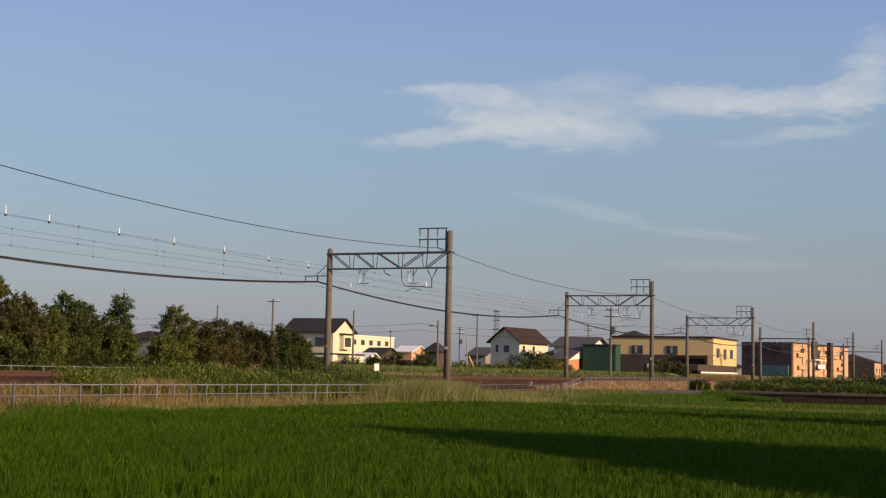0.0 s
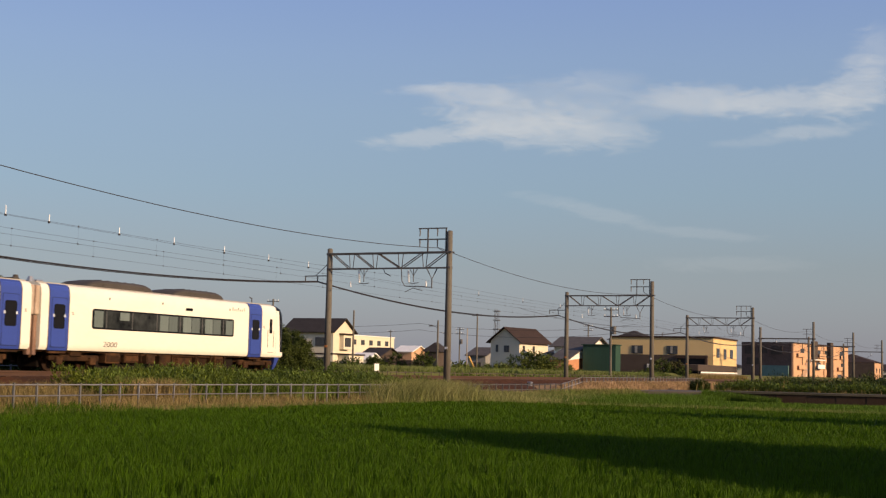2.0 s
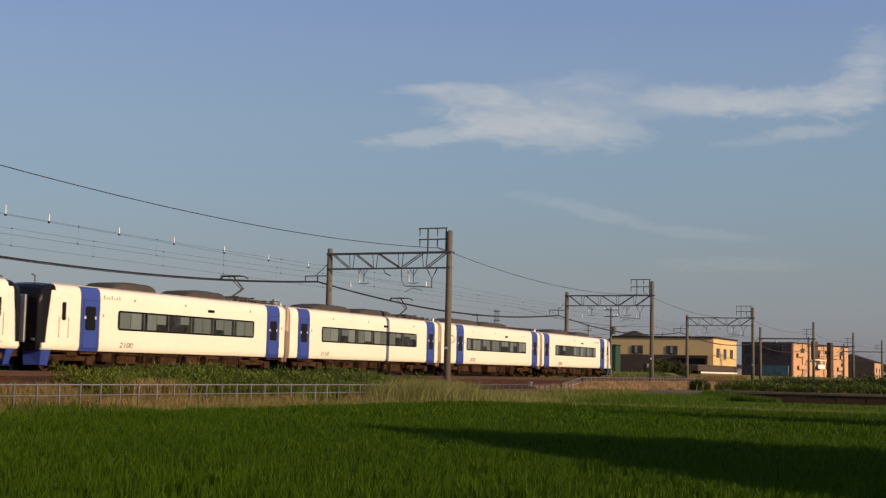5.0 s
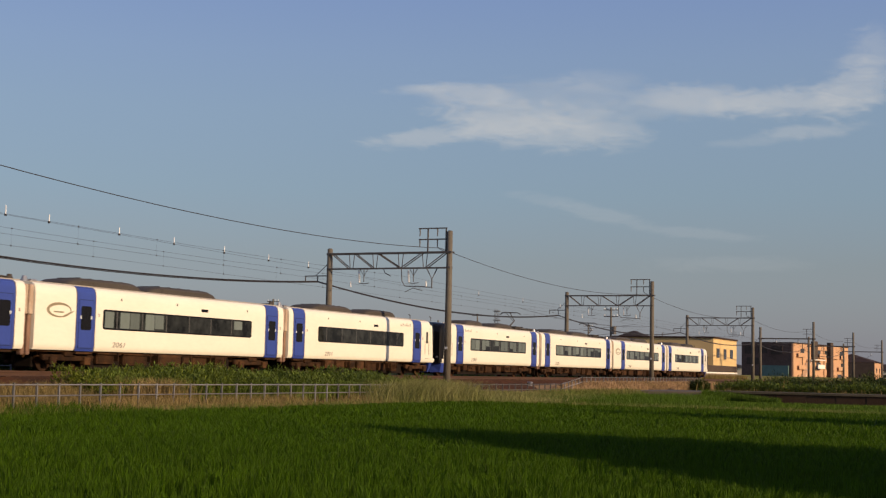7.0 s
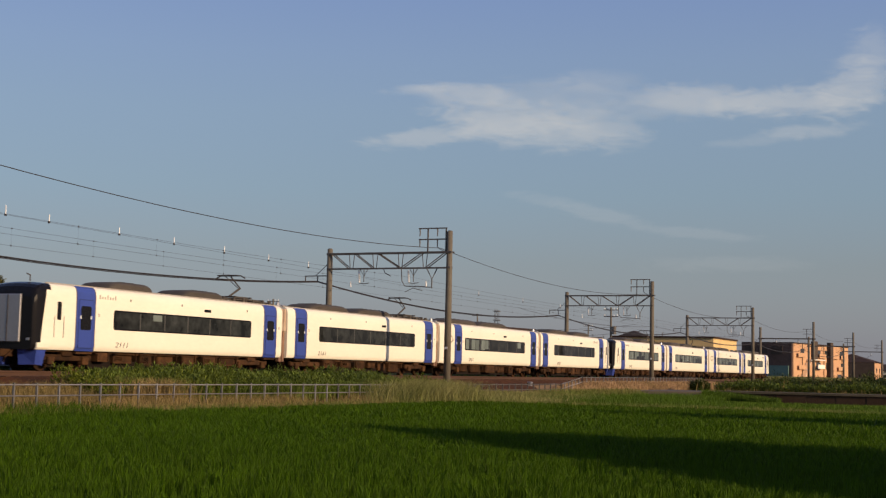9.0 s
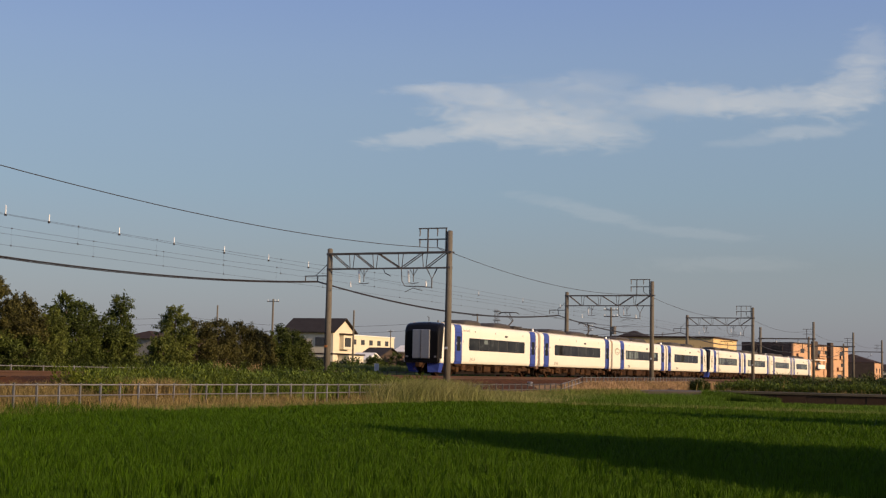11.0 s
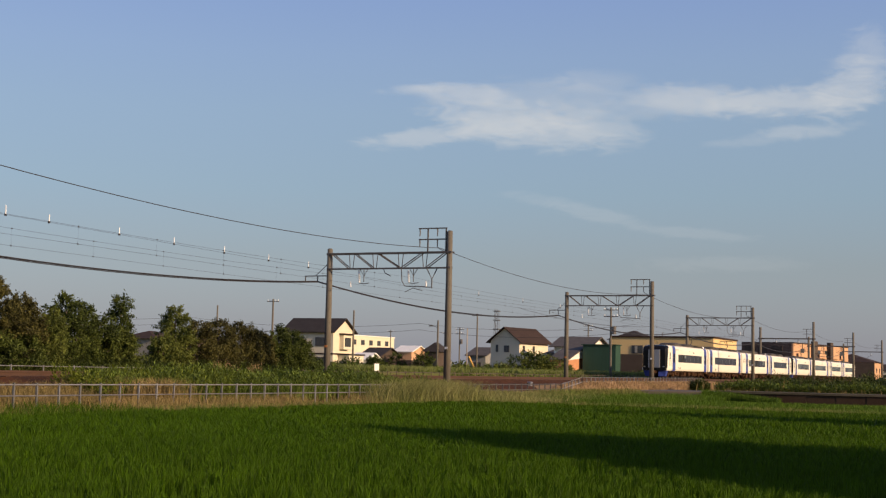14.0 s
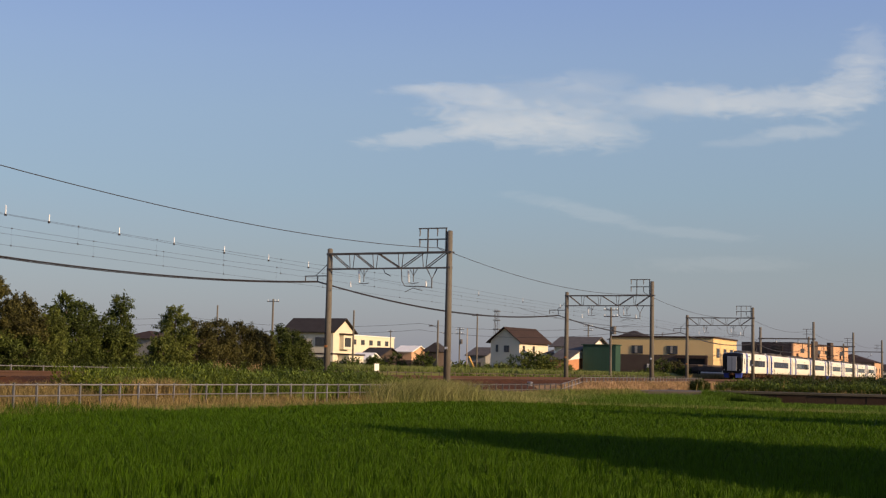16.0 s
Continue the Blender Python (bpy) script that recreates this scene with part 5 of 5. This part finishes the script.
part("gallery_wall", Shape().box(-15.1, -14.95, 335, 340, 2.7, 3.7), TRIM_WHITE, block)
for y, z in ((323.5, 2.4), (346.5, 2.4), (353.5, 2.4), (323.0, 5.3), (338.5, 5.3), (349.0, 5.3), (355.5, 5.3)):
    balcony = part("balcony", Shape().box(-16.28, -15.75, y, y + 5.0, z, z + 0.18), WALL_PEACH, block)
    part("railing", Shape().box(-15.81, -15.75, y, y + 5.0, z + 0.18, z + 1.0), WALL_PEACH, balcony)
for y in (327.0, 343.0, 357.5):
    part("drainpipe", Shape().tube([(-16.18, y, -1.4), (-16.18, y, 8.4)], 0.08, sides=6), WALL_DARK, block)
part("ground_shutter", Shape().box(-24, -17.2, 320.0, 320.4, -1.5, 3.2), BACK_GREEN, block, "bluish green shutter")
block.matrix_world = Matrix.Translation((-16.3, 321, 0)) @ Matrix.Rotation(radians(-9.7), 4, "Z") @ Matrix.Translation((16.3, -321, 0))
house("shed", -24.6, -19.6, 188.5, 191.0, 4.55, WALL_GREEN, WALL_GREEN, "dark green corrugated sheet metal shed", "flat", category="shed", parapet=0.1)
low_house = house("house", -24, -8.6, 417, 440, 5.4, WALL_PEACH, ROOF_BROWN, "low peach house with dark hipped roof", "hip", 8.0, south=((1, 3, 1.4, 1.2),), east=((4, 2.5, 1.6, 1.2), (12, 2.5, 1.6, 1.2)), band=None)
# south wall is peach too; this darker sheet carries its shade as colour
part("shaded_end_sheet", Shape().box(-24.1, -8.7, 416.6, 416.95, -1.5, 5.35), WALL_DARK, low_house, "dark brown sheet standing for the shaded end wall")
house("house", -35.2, -29.4, 206, 216, 4.7, TRIM_WHITE, ROOF_GREY, "grey tiled house with broad low gable", "x", 6.2, eave=0.7)
house("house", -40, -33, 216, 224, 3.6, WALL_GREY, ROOF_GREY, "low grey house with tiled roof", "hip", 5.6, eave=0.6)
out_house = empty("outbuilding", pose(0, 0, 0), "small brick red outbuilding with white sloping roof", "outbuilding")
part("wall", Shape().add([(-28, 183.8, -1.5), (-25.2, 183.8, -1.5), (-25.2, 190.8, -1.5), (-28, 190.8, -1.5), (-28, 183.8, 2.2), (-25.2, 183.8, 2.2), (-25.2, 190.8, 2.6), (-28, 190.8, 2.6)], [(0, 3, 2, 1), (0, 1, 5, 4), (1, 2, 6, 5), (2, 3, 7, 6), (3, 0, 4, 7), (4, 5, 6, 7)]), WALL_BRICK, out_house)
part("upper_wall", Shape().add([(-28, 183.8, 2.2), (-25.15, 183.8, 2.2), (-25.15, 190.8, 2.6), (-28, 190.8, 2.6), (-28, 184.3, 2.3), (-25.15, 184.3, 2.3), (-25.15, 190.8, 4.1), (-28, 190.8, 4.1)], [(0, 3, 2, 1), (0, 1, 5, 4), (1, 2, 6, 5), (2, 3, 7, 6), (3, 0, 4, 7), (4, 5, 6, 7)]), TRIM_WHITE, out_house, "white gable")
part("roof", Shape().add([(-28.2, 183.3, 2.2), (-25.0, 183.3, 2.2), (-25.0, 191.1, 4.2), (-28.2, 191.1, 4.2), (-28.2, 183.3, 2.35), (-25.0, 183.3, 2.35), (-25.0, 191.1, 4.35), (-28.2, 191.1, 4.35)], [(0, 3, 2, 1), (0, 1, 5, 4), (1, 2, 6, 5), (2, 3, 7, 6), (3, 0, 4, 7), (4, 5, 6, 7)]), ROOF_GREY, out_house)
house("warehouse", -150, -137.5, 327, 355, 9.4, WALL_PALE, TRIM_WHITE, "long pale flat roofed factory building", "flat", east=((2, 7.0, 2, 1.3), (7, 7.0, 2, 1.3), (12, 7.0, 2, 1.3), (17, 7.0, 2, 1.3), (22, 7.0, 2, 1.3)), category="building")

house("house", -55.0, -50.6, 119.5, 125, 3.1, WALL_GREY, ROOF_BROWN, "brown roofed house half hidden by the trees", "hip", 4.0)
house("bungalow", -69.6, -66.0, 204.5, 212, 2.6, WALL_DARK, ROOF_DARK, "low house with dark roof behind the pale house", "x", 3.9)
house("shed", -68.5, -65.6, 199, 203.5, 1.9, TRIM_WHITE, TRIM_WHITE, "small white gabled shed", "x", 2.9, category="shed")
house("bungalow", -80.6, -77, 240, 247, 3.9, WALL_PEACH, TRIM_WHITE, "low building with pale metal roof", "x", 5.0, band=(2.2, WALL_DARK))
house("house", -57.0, -54.4, 203, 207, 3.4, WALL_DARK, ROOF_DARK, "small house with dark tiled roof", "hip", 5.0, south=((1.0, 0.6, 1.2, 1.2),))
house("house", -58.5, -55, 225, 234, 3.2, WALL_GREY, ROOF_GREY, "small grey house with tiled roof", "x", 4.6, south=((1.0, 0.9, 1.6, 1.0),))
house("house", -39.5, -35.5, 222, 230, 4.6, WALL_PALE, ROOF_GREY, "pale house with grey tiled roof", "hip", 6.2)
house("house", -43.2, -35.2, 262, 272, 7.3, WALL_GREY, ROOF_DARK, "large dark roofed house behind the workshop", "hip", 9.3)
house("bungalow", -70, -62, 180, 188, 1.8, WALL_DARK, ROOF_DARK, "low dark shed beside the pale house", "x", 2.9)
house("porch", -54.5, -52.8, 168.5, 173, 2.2, WALL_PALE, ROOF_DARK, "low entrance annex of the pale house", "flat", parapet=0.2, category="annex")
for k, (x, y, w, d, h) in enumerate(((-120, 420, 14, 12, 5), (-175, 430, 18, 12, 6), (-90, 400, 10, 10, 4.5), (-60, 420, 12, 12, 5), (-210, 420, 16, 12, 6.5), (-40, 470, 14, 12, 6), (-20, 520, 12, 12, 6), (-5, 560, 14, 12, 7))):
    house("house", x, x + w, y, y + d, h * 0.62, (WALL_PALE, WALL_GREY, WALL_PEACH)[k % 3], (ROOF_DARK, ROOF_GREY, ROOF_BROWN)[k % 3], "distant house with tiled roof", "hip" if k % 2 else "x", h, south=((2, 1.0, 2, 1.2), (6, 1.0, 2, 1.2)), east=((3, 1.0, 2, 1.2),))

hood = empty("bay_window", pose(0, 0, 0), "bay window box on the gable of the pale house", "bay window")
part("box", Shape().soft_box(-54.6, -53.9, 168.9, 171.3, 3.0, 5.1, 0.04), WALL_PALE, hood)
part("pane", Shape().box(-53.9, -53.86, 169.2, 171.0, 3.4, 4.7), GLASS, hood)
part("roof", Shape().soft_box(-54.6, -53.6, 168.7, 171.5, 5.1, 5.3, 0.04), ROOF_BROWN, hood)
part("trim_board", Shape().box(-62.7, -54.5, 166.9, 166.98, 2.25, 2.45).box(-54.58, -54.5, 167, 173.2, 2.25, 2.45), ROOF_BROWN, hood)
cream_house.matrix_world = Matrix.Translation((-43.0, 210.6, 0)) @ Matrix.Rotation(radians(-9), 4, "Z") @ Matrix.Translation((43.0, -210.6, 0))
tower = empty("radio_mast", pose(-186, 557, -1), "tall grey lattice mast on the horizon", "mast")
for sx in (-1, 1):
    for sy in (-1, 1):
        part("leg", Shape().tube([(sx * 1.2, sy * 1.2, 0), (sx * 0.7, sy * 0.7, 29)], 0.09, sides=4), GALV, tower)
for k in range(9):
    h0, w0, w1 = 2 + k * 3, 1.15 - k * 0.05, 1.10 - k * 0.05
    part("brace", Shape().tube([(-w0, -w0, h0), (w1, -w1, h0 + 3)], 0.07, sides=4).tube([(w0, -w0, h0), (-w1, -w1, h0 + 3)], 0.07, sides=4), GALV, tower)
for h0 in (20, 24, 28):
    part("platform", Shape().box(-1.3, 1.3, -1.3, 1.3, h0, h0 + 0.3), GALV, tower)
thing("guy_guard", Shape().tube([(-21.6, 140.8, 0.2), (-22.6, 140.9, 2.0)], 0.12, sides=8), mat("yellow_guard", (0.55, 0.30, 0.06), 0.6), "yellow plastic guard on a guy wire", "guy guard")
for x, y, z in ((6.6, 82.3, -0.25), (6.6, 86.8, -0.38)):
    thing("track_box", Shape().soft_box(x - 0.1, x + 0.1, y, y + 0.35, -0.95, z - 0.1, 0.03).soft_box(x - 0.13, x + 0.13, y - 0.03, y + 0.38, z - 0.1, z, 0.03), CAR_SILVER, "small pale trackside equipment box", "equipment box")


STAKE = mat("weathered_pale_wood", (0.33, 0.27, 0.20), 0.9, scale=2, fine=20)
# white fence and carport beside the workshop
carport = empty("carport", pose(0, 0, 0), "low dark roofed shelter beside the white fence", "shelter")
part("roof", Shape().soft_box(-9.5, -6.6, 185, 211, 1.02, 1.95, 0.1), WALL_DARK, carport)
for y in (186, 194, 202, 210):
    part("post", Shape().box(-6.9, -6.75, y, y + 0.15, -1.5, 1.04), GALV, carport)
pick = empty("picket_fence", pose(0, 0, 0), "white picket fence beside the railway", "fence")
for k in range(58):
    part("picket", Shape().box(-6.44, -6.36, 185.5 + k * 0.42, 185.72 + k * 0.42, -0.9, 0.8), STAKE, pick)
part("rail", Shape().box(-6.36, -6.3, 185.4, 210, 0.76, 0.97), TRIM_WHITE, pick)
thing("sign_board", Shape().soft_box(-6.55, -6.5, 85.8, 86.5, 0.22, 0.74, 0.02).box(-6.6, -6.55, 86.1, 86.16, -0.7, 0.6), TRIM_WHITE, "plain white board standing beside the track", "sign")

# unseen house shapes added on the camera side to cast evening shade on rice
wedge_caster = empty("house", pose(0, 0, 0), "unseen tall house shape added to shade the paddy", "house")
part("wall", Shape().add([(50, 14.3, -1.5), (50, 24.3, -1.5), (58, 24.3, -1.5), (58, 14.3, -1.5), (50, 14.3, 3.9), (50, 24.3, 8.0), (58, 24.3, 8.0), (58, 14.3, 3.9)], [(0, 3, 2, 1), (4, 5, 6, 7), (0, 1, 5, 4), (1, 2, 6, 5), (2, 3, 7, 6), (3, 0, 4, 7)]), WALL_PALE, wedge_caster)
part("roof", Shape().add([(49.7, 14.0, 3.82), (49.7, 24.6, 8.12), (58.3, 24.6, 8.12), (58.3, 14.0, 3.82), (49.7, 14.0, 4.0), (49.7, 24.6, 8.3), (58.3, 24.6, 8.3), (58.3, 14.0, 4.0)], [(0, 3, 2, 1), (4, 5, 6, 7), (0, 1, 5, 4), (1, 2, 6, 5), (2, 3, 7, 6), (3, 0, 4, 7)]), ROOF_DARK, wedge_caster)
narrow_caster = empty("house", pose(0, 0, 0), "unseen narrow house shape added to shade the paddy", "house")
part("wall", Shape().add([(52, 38.9, -1.5), (52, 43.8, -1.5), (58, 43.8, -1.5), (58, 38.9, -1.5), (52, 38.9, 4.6), (52, 43.8, 9.6), (58, 43.8, 9.6), (58, 38.9, 4.6)], [(0, 3, 2, 1), (4, 5, 6, 7), (0, 1, 5, 4), (1, 2, 6, 5), (2, 3, 7, 6), (3, 0, 4, 7)]), WALL_PALE, narrow_caster)
part("roof", Shape().add([(51.8, 38.7, 4.5), (51.8, 43.9, 9.75), (58.2, 43.9, 9.75), (58.2, 38.7, 4.5), (51.8, 38.7, 4.66), (51.8, 43.9, 9.9), (58.2, 43.9, 9.9), (58.2, 38.7, 4.66)], [(0, 3, 2, 1), (4, 5, 6, 7), (0, 1, 5, 4), (1, 2, 6, 5), (2, 3, 7, 6), (3, 0, 4, 7)]), ROOF_DARK, narrow_caster)


# ---- utility poles ----
def utility_pole(x, y, top, arms, label, lamp=False, white=False, r=0.15):
    u = empty("utility_pole", pose(x, y, -1.5), label, "utility pole", "utility poles")
    m = STAKE if white else CONCRETE
    part("pole", Shape().tube([(0, 0, 0), (0, 0, top + 1.5)], r, r * 0.65, 10), m, u)
    for k in range(arms):
        z = top + 1.2 - 0.75 * k
        part("crossarm", Shape().box(-0.85, 0.85, -0.05, 0.05, z - 0.05, z + 0.05), GALV, u)
        for q in (-0.75, -0.35, 0.35, 0.75):
            part("insulator", Shape().tube([(q, 0, z + 0.05), (q, 0, z + 0.25)], 0.05, 0.03, 6), PORCELAIN, u)
    if arms > 1:
        part("transformer", Shape().tube([(0.42, -0.1, top - 1.6), (0.42, -0.1, top - 0.7)], 0.24, sides=10), GALV, u, "grey pole transformer")
    if lamp:
        part("lamp_arm", Shape().tube([(0, 0, top + 0.6), (-0.7, 0, top + 0.85)], 0.03, sides=5).soft_box(-1.2, -0.65, -0.1, 0.1, top + 0.75, top + 0.9, 0.03), GALV, u)
    return u


utility_pole(-65.0, 153.2, 8.5, 0, "grey concrete utility pole with crossarms", False, False, 0.15)
utility_pole(-50.7, 144.1, 8.8, 1, "grey concrete utility pole with crossarms", False, False, 0.16)
utility_pole(-40.3, 146.1, 7.5, 0, "plain grey concrete utility pole", False, False, 0.15)
utility_pole(-31.1, 151.0, 6.5, 0, "grey concrete utility pole with street lamp arm", True, False, 0.15)
utility_pole(-71.1, 243.5, 8, 1, "grey concrete utility pole with crossarms", False, False, 0.15)
utility_pole(-64.3, 234.5, 8.5, 2, "grey concrete utility pole with crossarms", False, False, 0.15)
utility_pole(-22.8, 140.8, 5.2, 0, "slim pale steel pole in the grass", False, True, 0.075)
utility_pole(-40.7, 186.6, 9, 1, "grey concrete utility pole with crossarms", False, False, 0.15)
utility_pole(-36.1, 226.5, 9, 2, "grey concrete utility pole with crossarms", False, False, 0.15)
utility_pole(-8.1, 148.4, 8.0, 2, "grey concrete utility pole with crossarms", False, False, 0.15)
utility_pole(-17.6, 207.2, 7, 0, "plain grey concrete utility pole", False, False, 0.1)
utility_pole(-96.0, 235.7, 9, 1, "grey concrete utility pole with crossarms", False, False, 0.15)
utility_pole(-95.1, 267.0, 9, 1, "grey concrete utility pole with crossarms", False, False, 0.15)


def wire_between(pairs, drop, label):
    run = empty("power_line", pose(0, 0, 0), label, "wire", "power lines")
    for (xa, ya, za), (xb, yb, zb) in pairs:
        n = 14
        part("span", Shape().tube([(xa + (xb - xa) * k / n, ya + (yb - ya) * k / n, za + (zb - za) * k / n - 4 * drop * (k / n) * (1 - k / n)) for k in range(n + 1)], 0.02, sides=4, caps=False), WIRE, run)


wire_between([((-150, 160, 8.0), (-95.0, 190, 8.4)), ((-95.0, 190, 8.4), (-52, 190, 7.6)), ((-52, 190, 7.6), (-20, 200, 8.0))], 1.0, "thin dark power lines over the houses")
wire_between([((-150, 160, 7.2), (-95.0, 190, 7.4)), ((-95.0, 190, 7.4), (-52, 190, 6.6)), ((-52, 190, 6.6), (-20, 200, 7.0))], 1.1, "thin dark power lines over the houses")
wire_between([((-20, 150, 8.0), (-14.0, 190, 7.4)), ((-14.0, 190, 7.4), (-11, 235, 7.6)), ((-11, 235, 7.6), (-10, 300, 8.2))], 0.8, "thin dark power lines beside the railway")

# distant belts of trees along the horizon
belt_rng = np.random.default_rng(17)
bc, br = [], []
for k in range(520):
    u = belt_rng.random()
    bc.append((-330 + 345 * u + belt_rng.normal() * 10, 470 + 120 * u + belt_rng.normal() * 14, -1.2 + belt_rng.random() ** 2 * 4.0))
    br.append(belt_rng.uniform(1.2, 2.8))
v, f = leaf_cloud(belt_rng, np.array(bc), np.array(br), 27000, 0.68)
tagged(new("far_woods", quads("far_woods", v, f, LEAF)), "dark green trees along the far horizon", "trees", kind="stuff")

# ---- clouds ----
def cloud_material():
    m = bpy.data.materials.new("cloud")
    m.use_nodes = True
    n, k = m.node_tree.nodes, m.node_tree.links
    n.remove(n["Principled BSDF"])
    co = n.new("ShaderNodeTexCoord")
    info = n.new("ShaderNodeObjectInfo")
    ln = n.new("ShaderNodeVectorMath")
    ln.operation = "LENGTH"
    k.new(co.outputs["Object"], ln.inputs[0])
    fall = n.new("ShaderNodeMapRange")
    fall.interpolation_type = "SMOOTHSTEP"
    fall.inputs[1].default_value, fall.inputs[2].default_value, fall.inputs[3].default_value, fall.inputs[4].default_value = 0.1, 1.0, 1.0, 0.0
    k.new(ln.outputs["Value"], fall.inputs[0])
    tr = n.new("ShaderNodeVectorTransform")
    tr.vector_type, tr.convert_from, tr.convert_to = "VECTOR", "OBJECT", "WORLD"
    k.new(co.outputs["Object"], tr.inputs[0])
    mp = n.new("ShaderNodeMapping")
    mp.inputs["Scale"].default_value = (0.0052, 0.0052, 0.017)
    k.new(tr.outputs[0], mp.inputs["Vector"])
    off = n.new("ShaderNodeVectorMath")
    k.new(mp.outputs[0], off.inputs[0])
    rnd = n.new("ShaderNodeMath")
    rnd.operation, rnd.inputs[1].default_value = "MULTIPLY", 37.0
    k.new(info.outputs["Random"], rnd.inputs[0])
    k.new(rnd.outputs[0], off.inputs[1])
    nz = n.new("ShaderNodeTexNoise")
    nz.inputs["Scale"].default_value, nz.inputs["Detail"].default_value, nz.inputs["Roughness"].default_value, nz.inputs["Distortion"].default_value = 2.2, 5, 0.6, 1.0
    k.new(off.outputs[0], nz.inputs["Vector"])
    add = n.new("ShaderNodeMath")
    add.operation = "ADD"
    rough = n.new("ShaderNodeMath")
    rough.operation, rough.inputs[1].default_value, rough.inputs[2].default_value = "MULTIPLY_ADD", 1.5, -0.25
    k.new(nz.outputs["Fac"], rough.inputs[0])
    k.new(rough.outputs[0], add.inputs[0])
    k.new(fall.outputs[0], add.inputs[1])
    den = n.new("ShaderNodeMapRange")
    den.interpolation_type = "SMOOTHSTEP"
    den.inputs[1].default_value, den.inputs[2].default_value = 0.70, 1.55
    k.new(add.outputs[0], den.inputs[0])
    mul = n.new("ShaderNodeMath")
    mul.operation = "MULTIPLY"
    k.new(den.outputs[0], mul.inputs[0])
    k.new(info.outputs["Alpha"], mul.inputs[1])
    edge = n.new("ShaderNodeMath")
    edge.operation = "MULTIPLY"
    ef = n.new("ShaderNodeMapRange")
    ef.inputs[1].default_value, ef.inputs[2].default_value, ef.inputs[3].default_value, ef.inputs[4].default_value = 0.75, 1.0, 1.0, 0.0
    k.new(ln.outputs["Value"], ef.inputs[0])
    k.new(mul.outputs[0], edge.inputs[0])
    k.new(ef.outputs[0], edge.inputs[1])
    em, cl, mx = n.new("ShaderNodeEmission"), n.new("ShaderNodeBsdfTransparent"), n.new("ShaderNodeMixShader")
    em.inputs[0].default_value, em.inputs[1].default_value = (0.72, 0.86, 0.88, 1), CLOUD_GLOW
    k.new(edge.outputs[0], mx.inputs[0])
    k.new(cl.outputs[0], mx.inputs[1])
    k.new(em.outputs[0], mx.inputs[2])
    k.new(mx.outputs[0], n["Material Output"].inputs["Surface"])
    return m


CLOUD_GLOW = 0.63
CLOUD = cloud_material()
CLOUDS = []
view = look(EYE, AIM, LEAN)
FAR_OFF = 3200.0
PER = FAR_OFF / 2366.6
for cx, cy, rx, ry, roll, thick in ((840, 166, 170, 34, 4, 0.42), (760, 158, 120, 18, -4, 0.22), (1010, 168, 260, 48, 2, 0.20), (900, 205, 230, 66, 4, 0.46), (960, 232, 270, 56, 5, 0.42), (760, 242, 190, 28, -6, 0.40), (1060, 215, 180, 58, 14, 0.36), (1070, 138, 150, 36, 2, 0.16), (1190, 180, 190, 50, -4, 0.22),
                                    (1260, 172, 210, 52, 3, 0.42), (1420, 174, 260, 48, -3, 0.48), (1540, 150, 150, 80, -30, 0.38), (1570, 85, 90, 80, -50, 0.24), (1455, 228, 170, 26, -5, 0.30), (1350, 246, 120, 16, -3, 0.14),
                                    (975, 350, 130, 20, 8, 0.10), (1085, 378, 170, 26, 12, 0.15), (1260, 412, 200, 18, 5, 0.12), (1330, 470, 280, 26, 0, 0.09)):
    n = 24
    sh = Shape().add([(0, 0, 0)] + [(math.cos(2 * math.pi * q / n), math.sin(2 * math.pi * q / n), 0) for q in range(n)], [(0, 1 + q, 1 + (q + 1) % n) for q in range(n)])
    c = thing("cloud", sh, CLOUD, "thin white wispy cloud in the evening sky", "cloud", "clouds")
    c.matrix_world = view @ Matrix.Translation(((cx - 784) * PER, (441 - cy) * PER, -FAR_OFF - len(CLOUDS) * 8)) @ Matrix.Rotation(radians(-roll), 4, "Z") @ Matrix.Diagonal((rx * PER, ry * PER, 1, 1))
    c.color = (1, 1, 1, thick)
    CLOUDS.append((c, (view.to_3x3() @ Vector((-18 * PER, 0, 0)))))


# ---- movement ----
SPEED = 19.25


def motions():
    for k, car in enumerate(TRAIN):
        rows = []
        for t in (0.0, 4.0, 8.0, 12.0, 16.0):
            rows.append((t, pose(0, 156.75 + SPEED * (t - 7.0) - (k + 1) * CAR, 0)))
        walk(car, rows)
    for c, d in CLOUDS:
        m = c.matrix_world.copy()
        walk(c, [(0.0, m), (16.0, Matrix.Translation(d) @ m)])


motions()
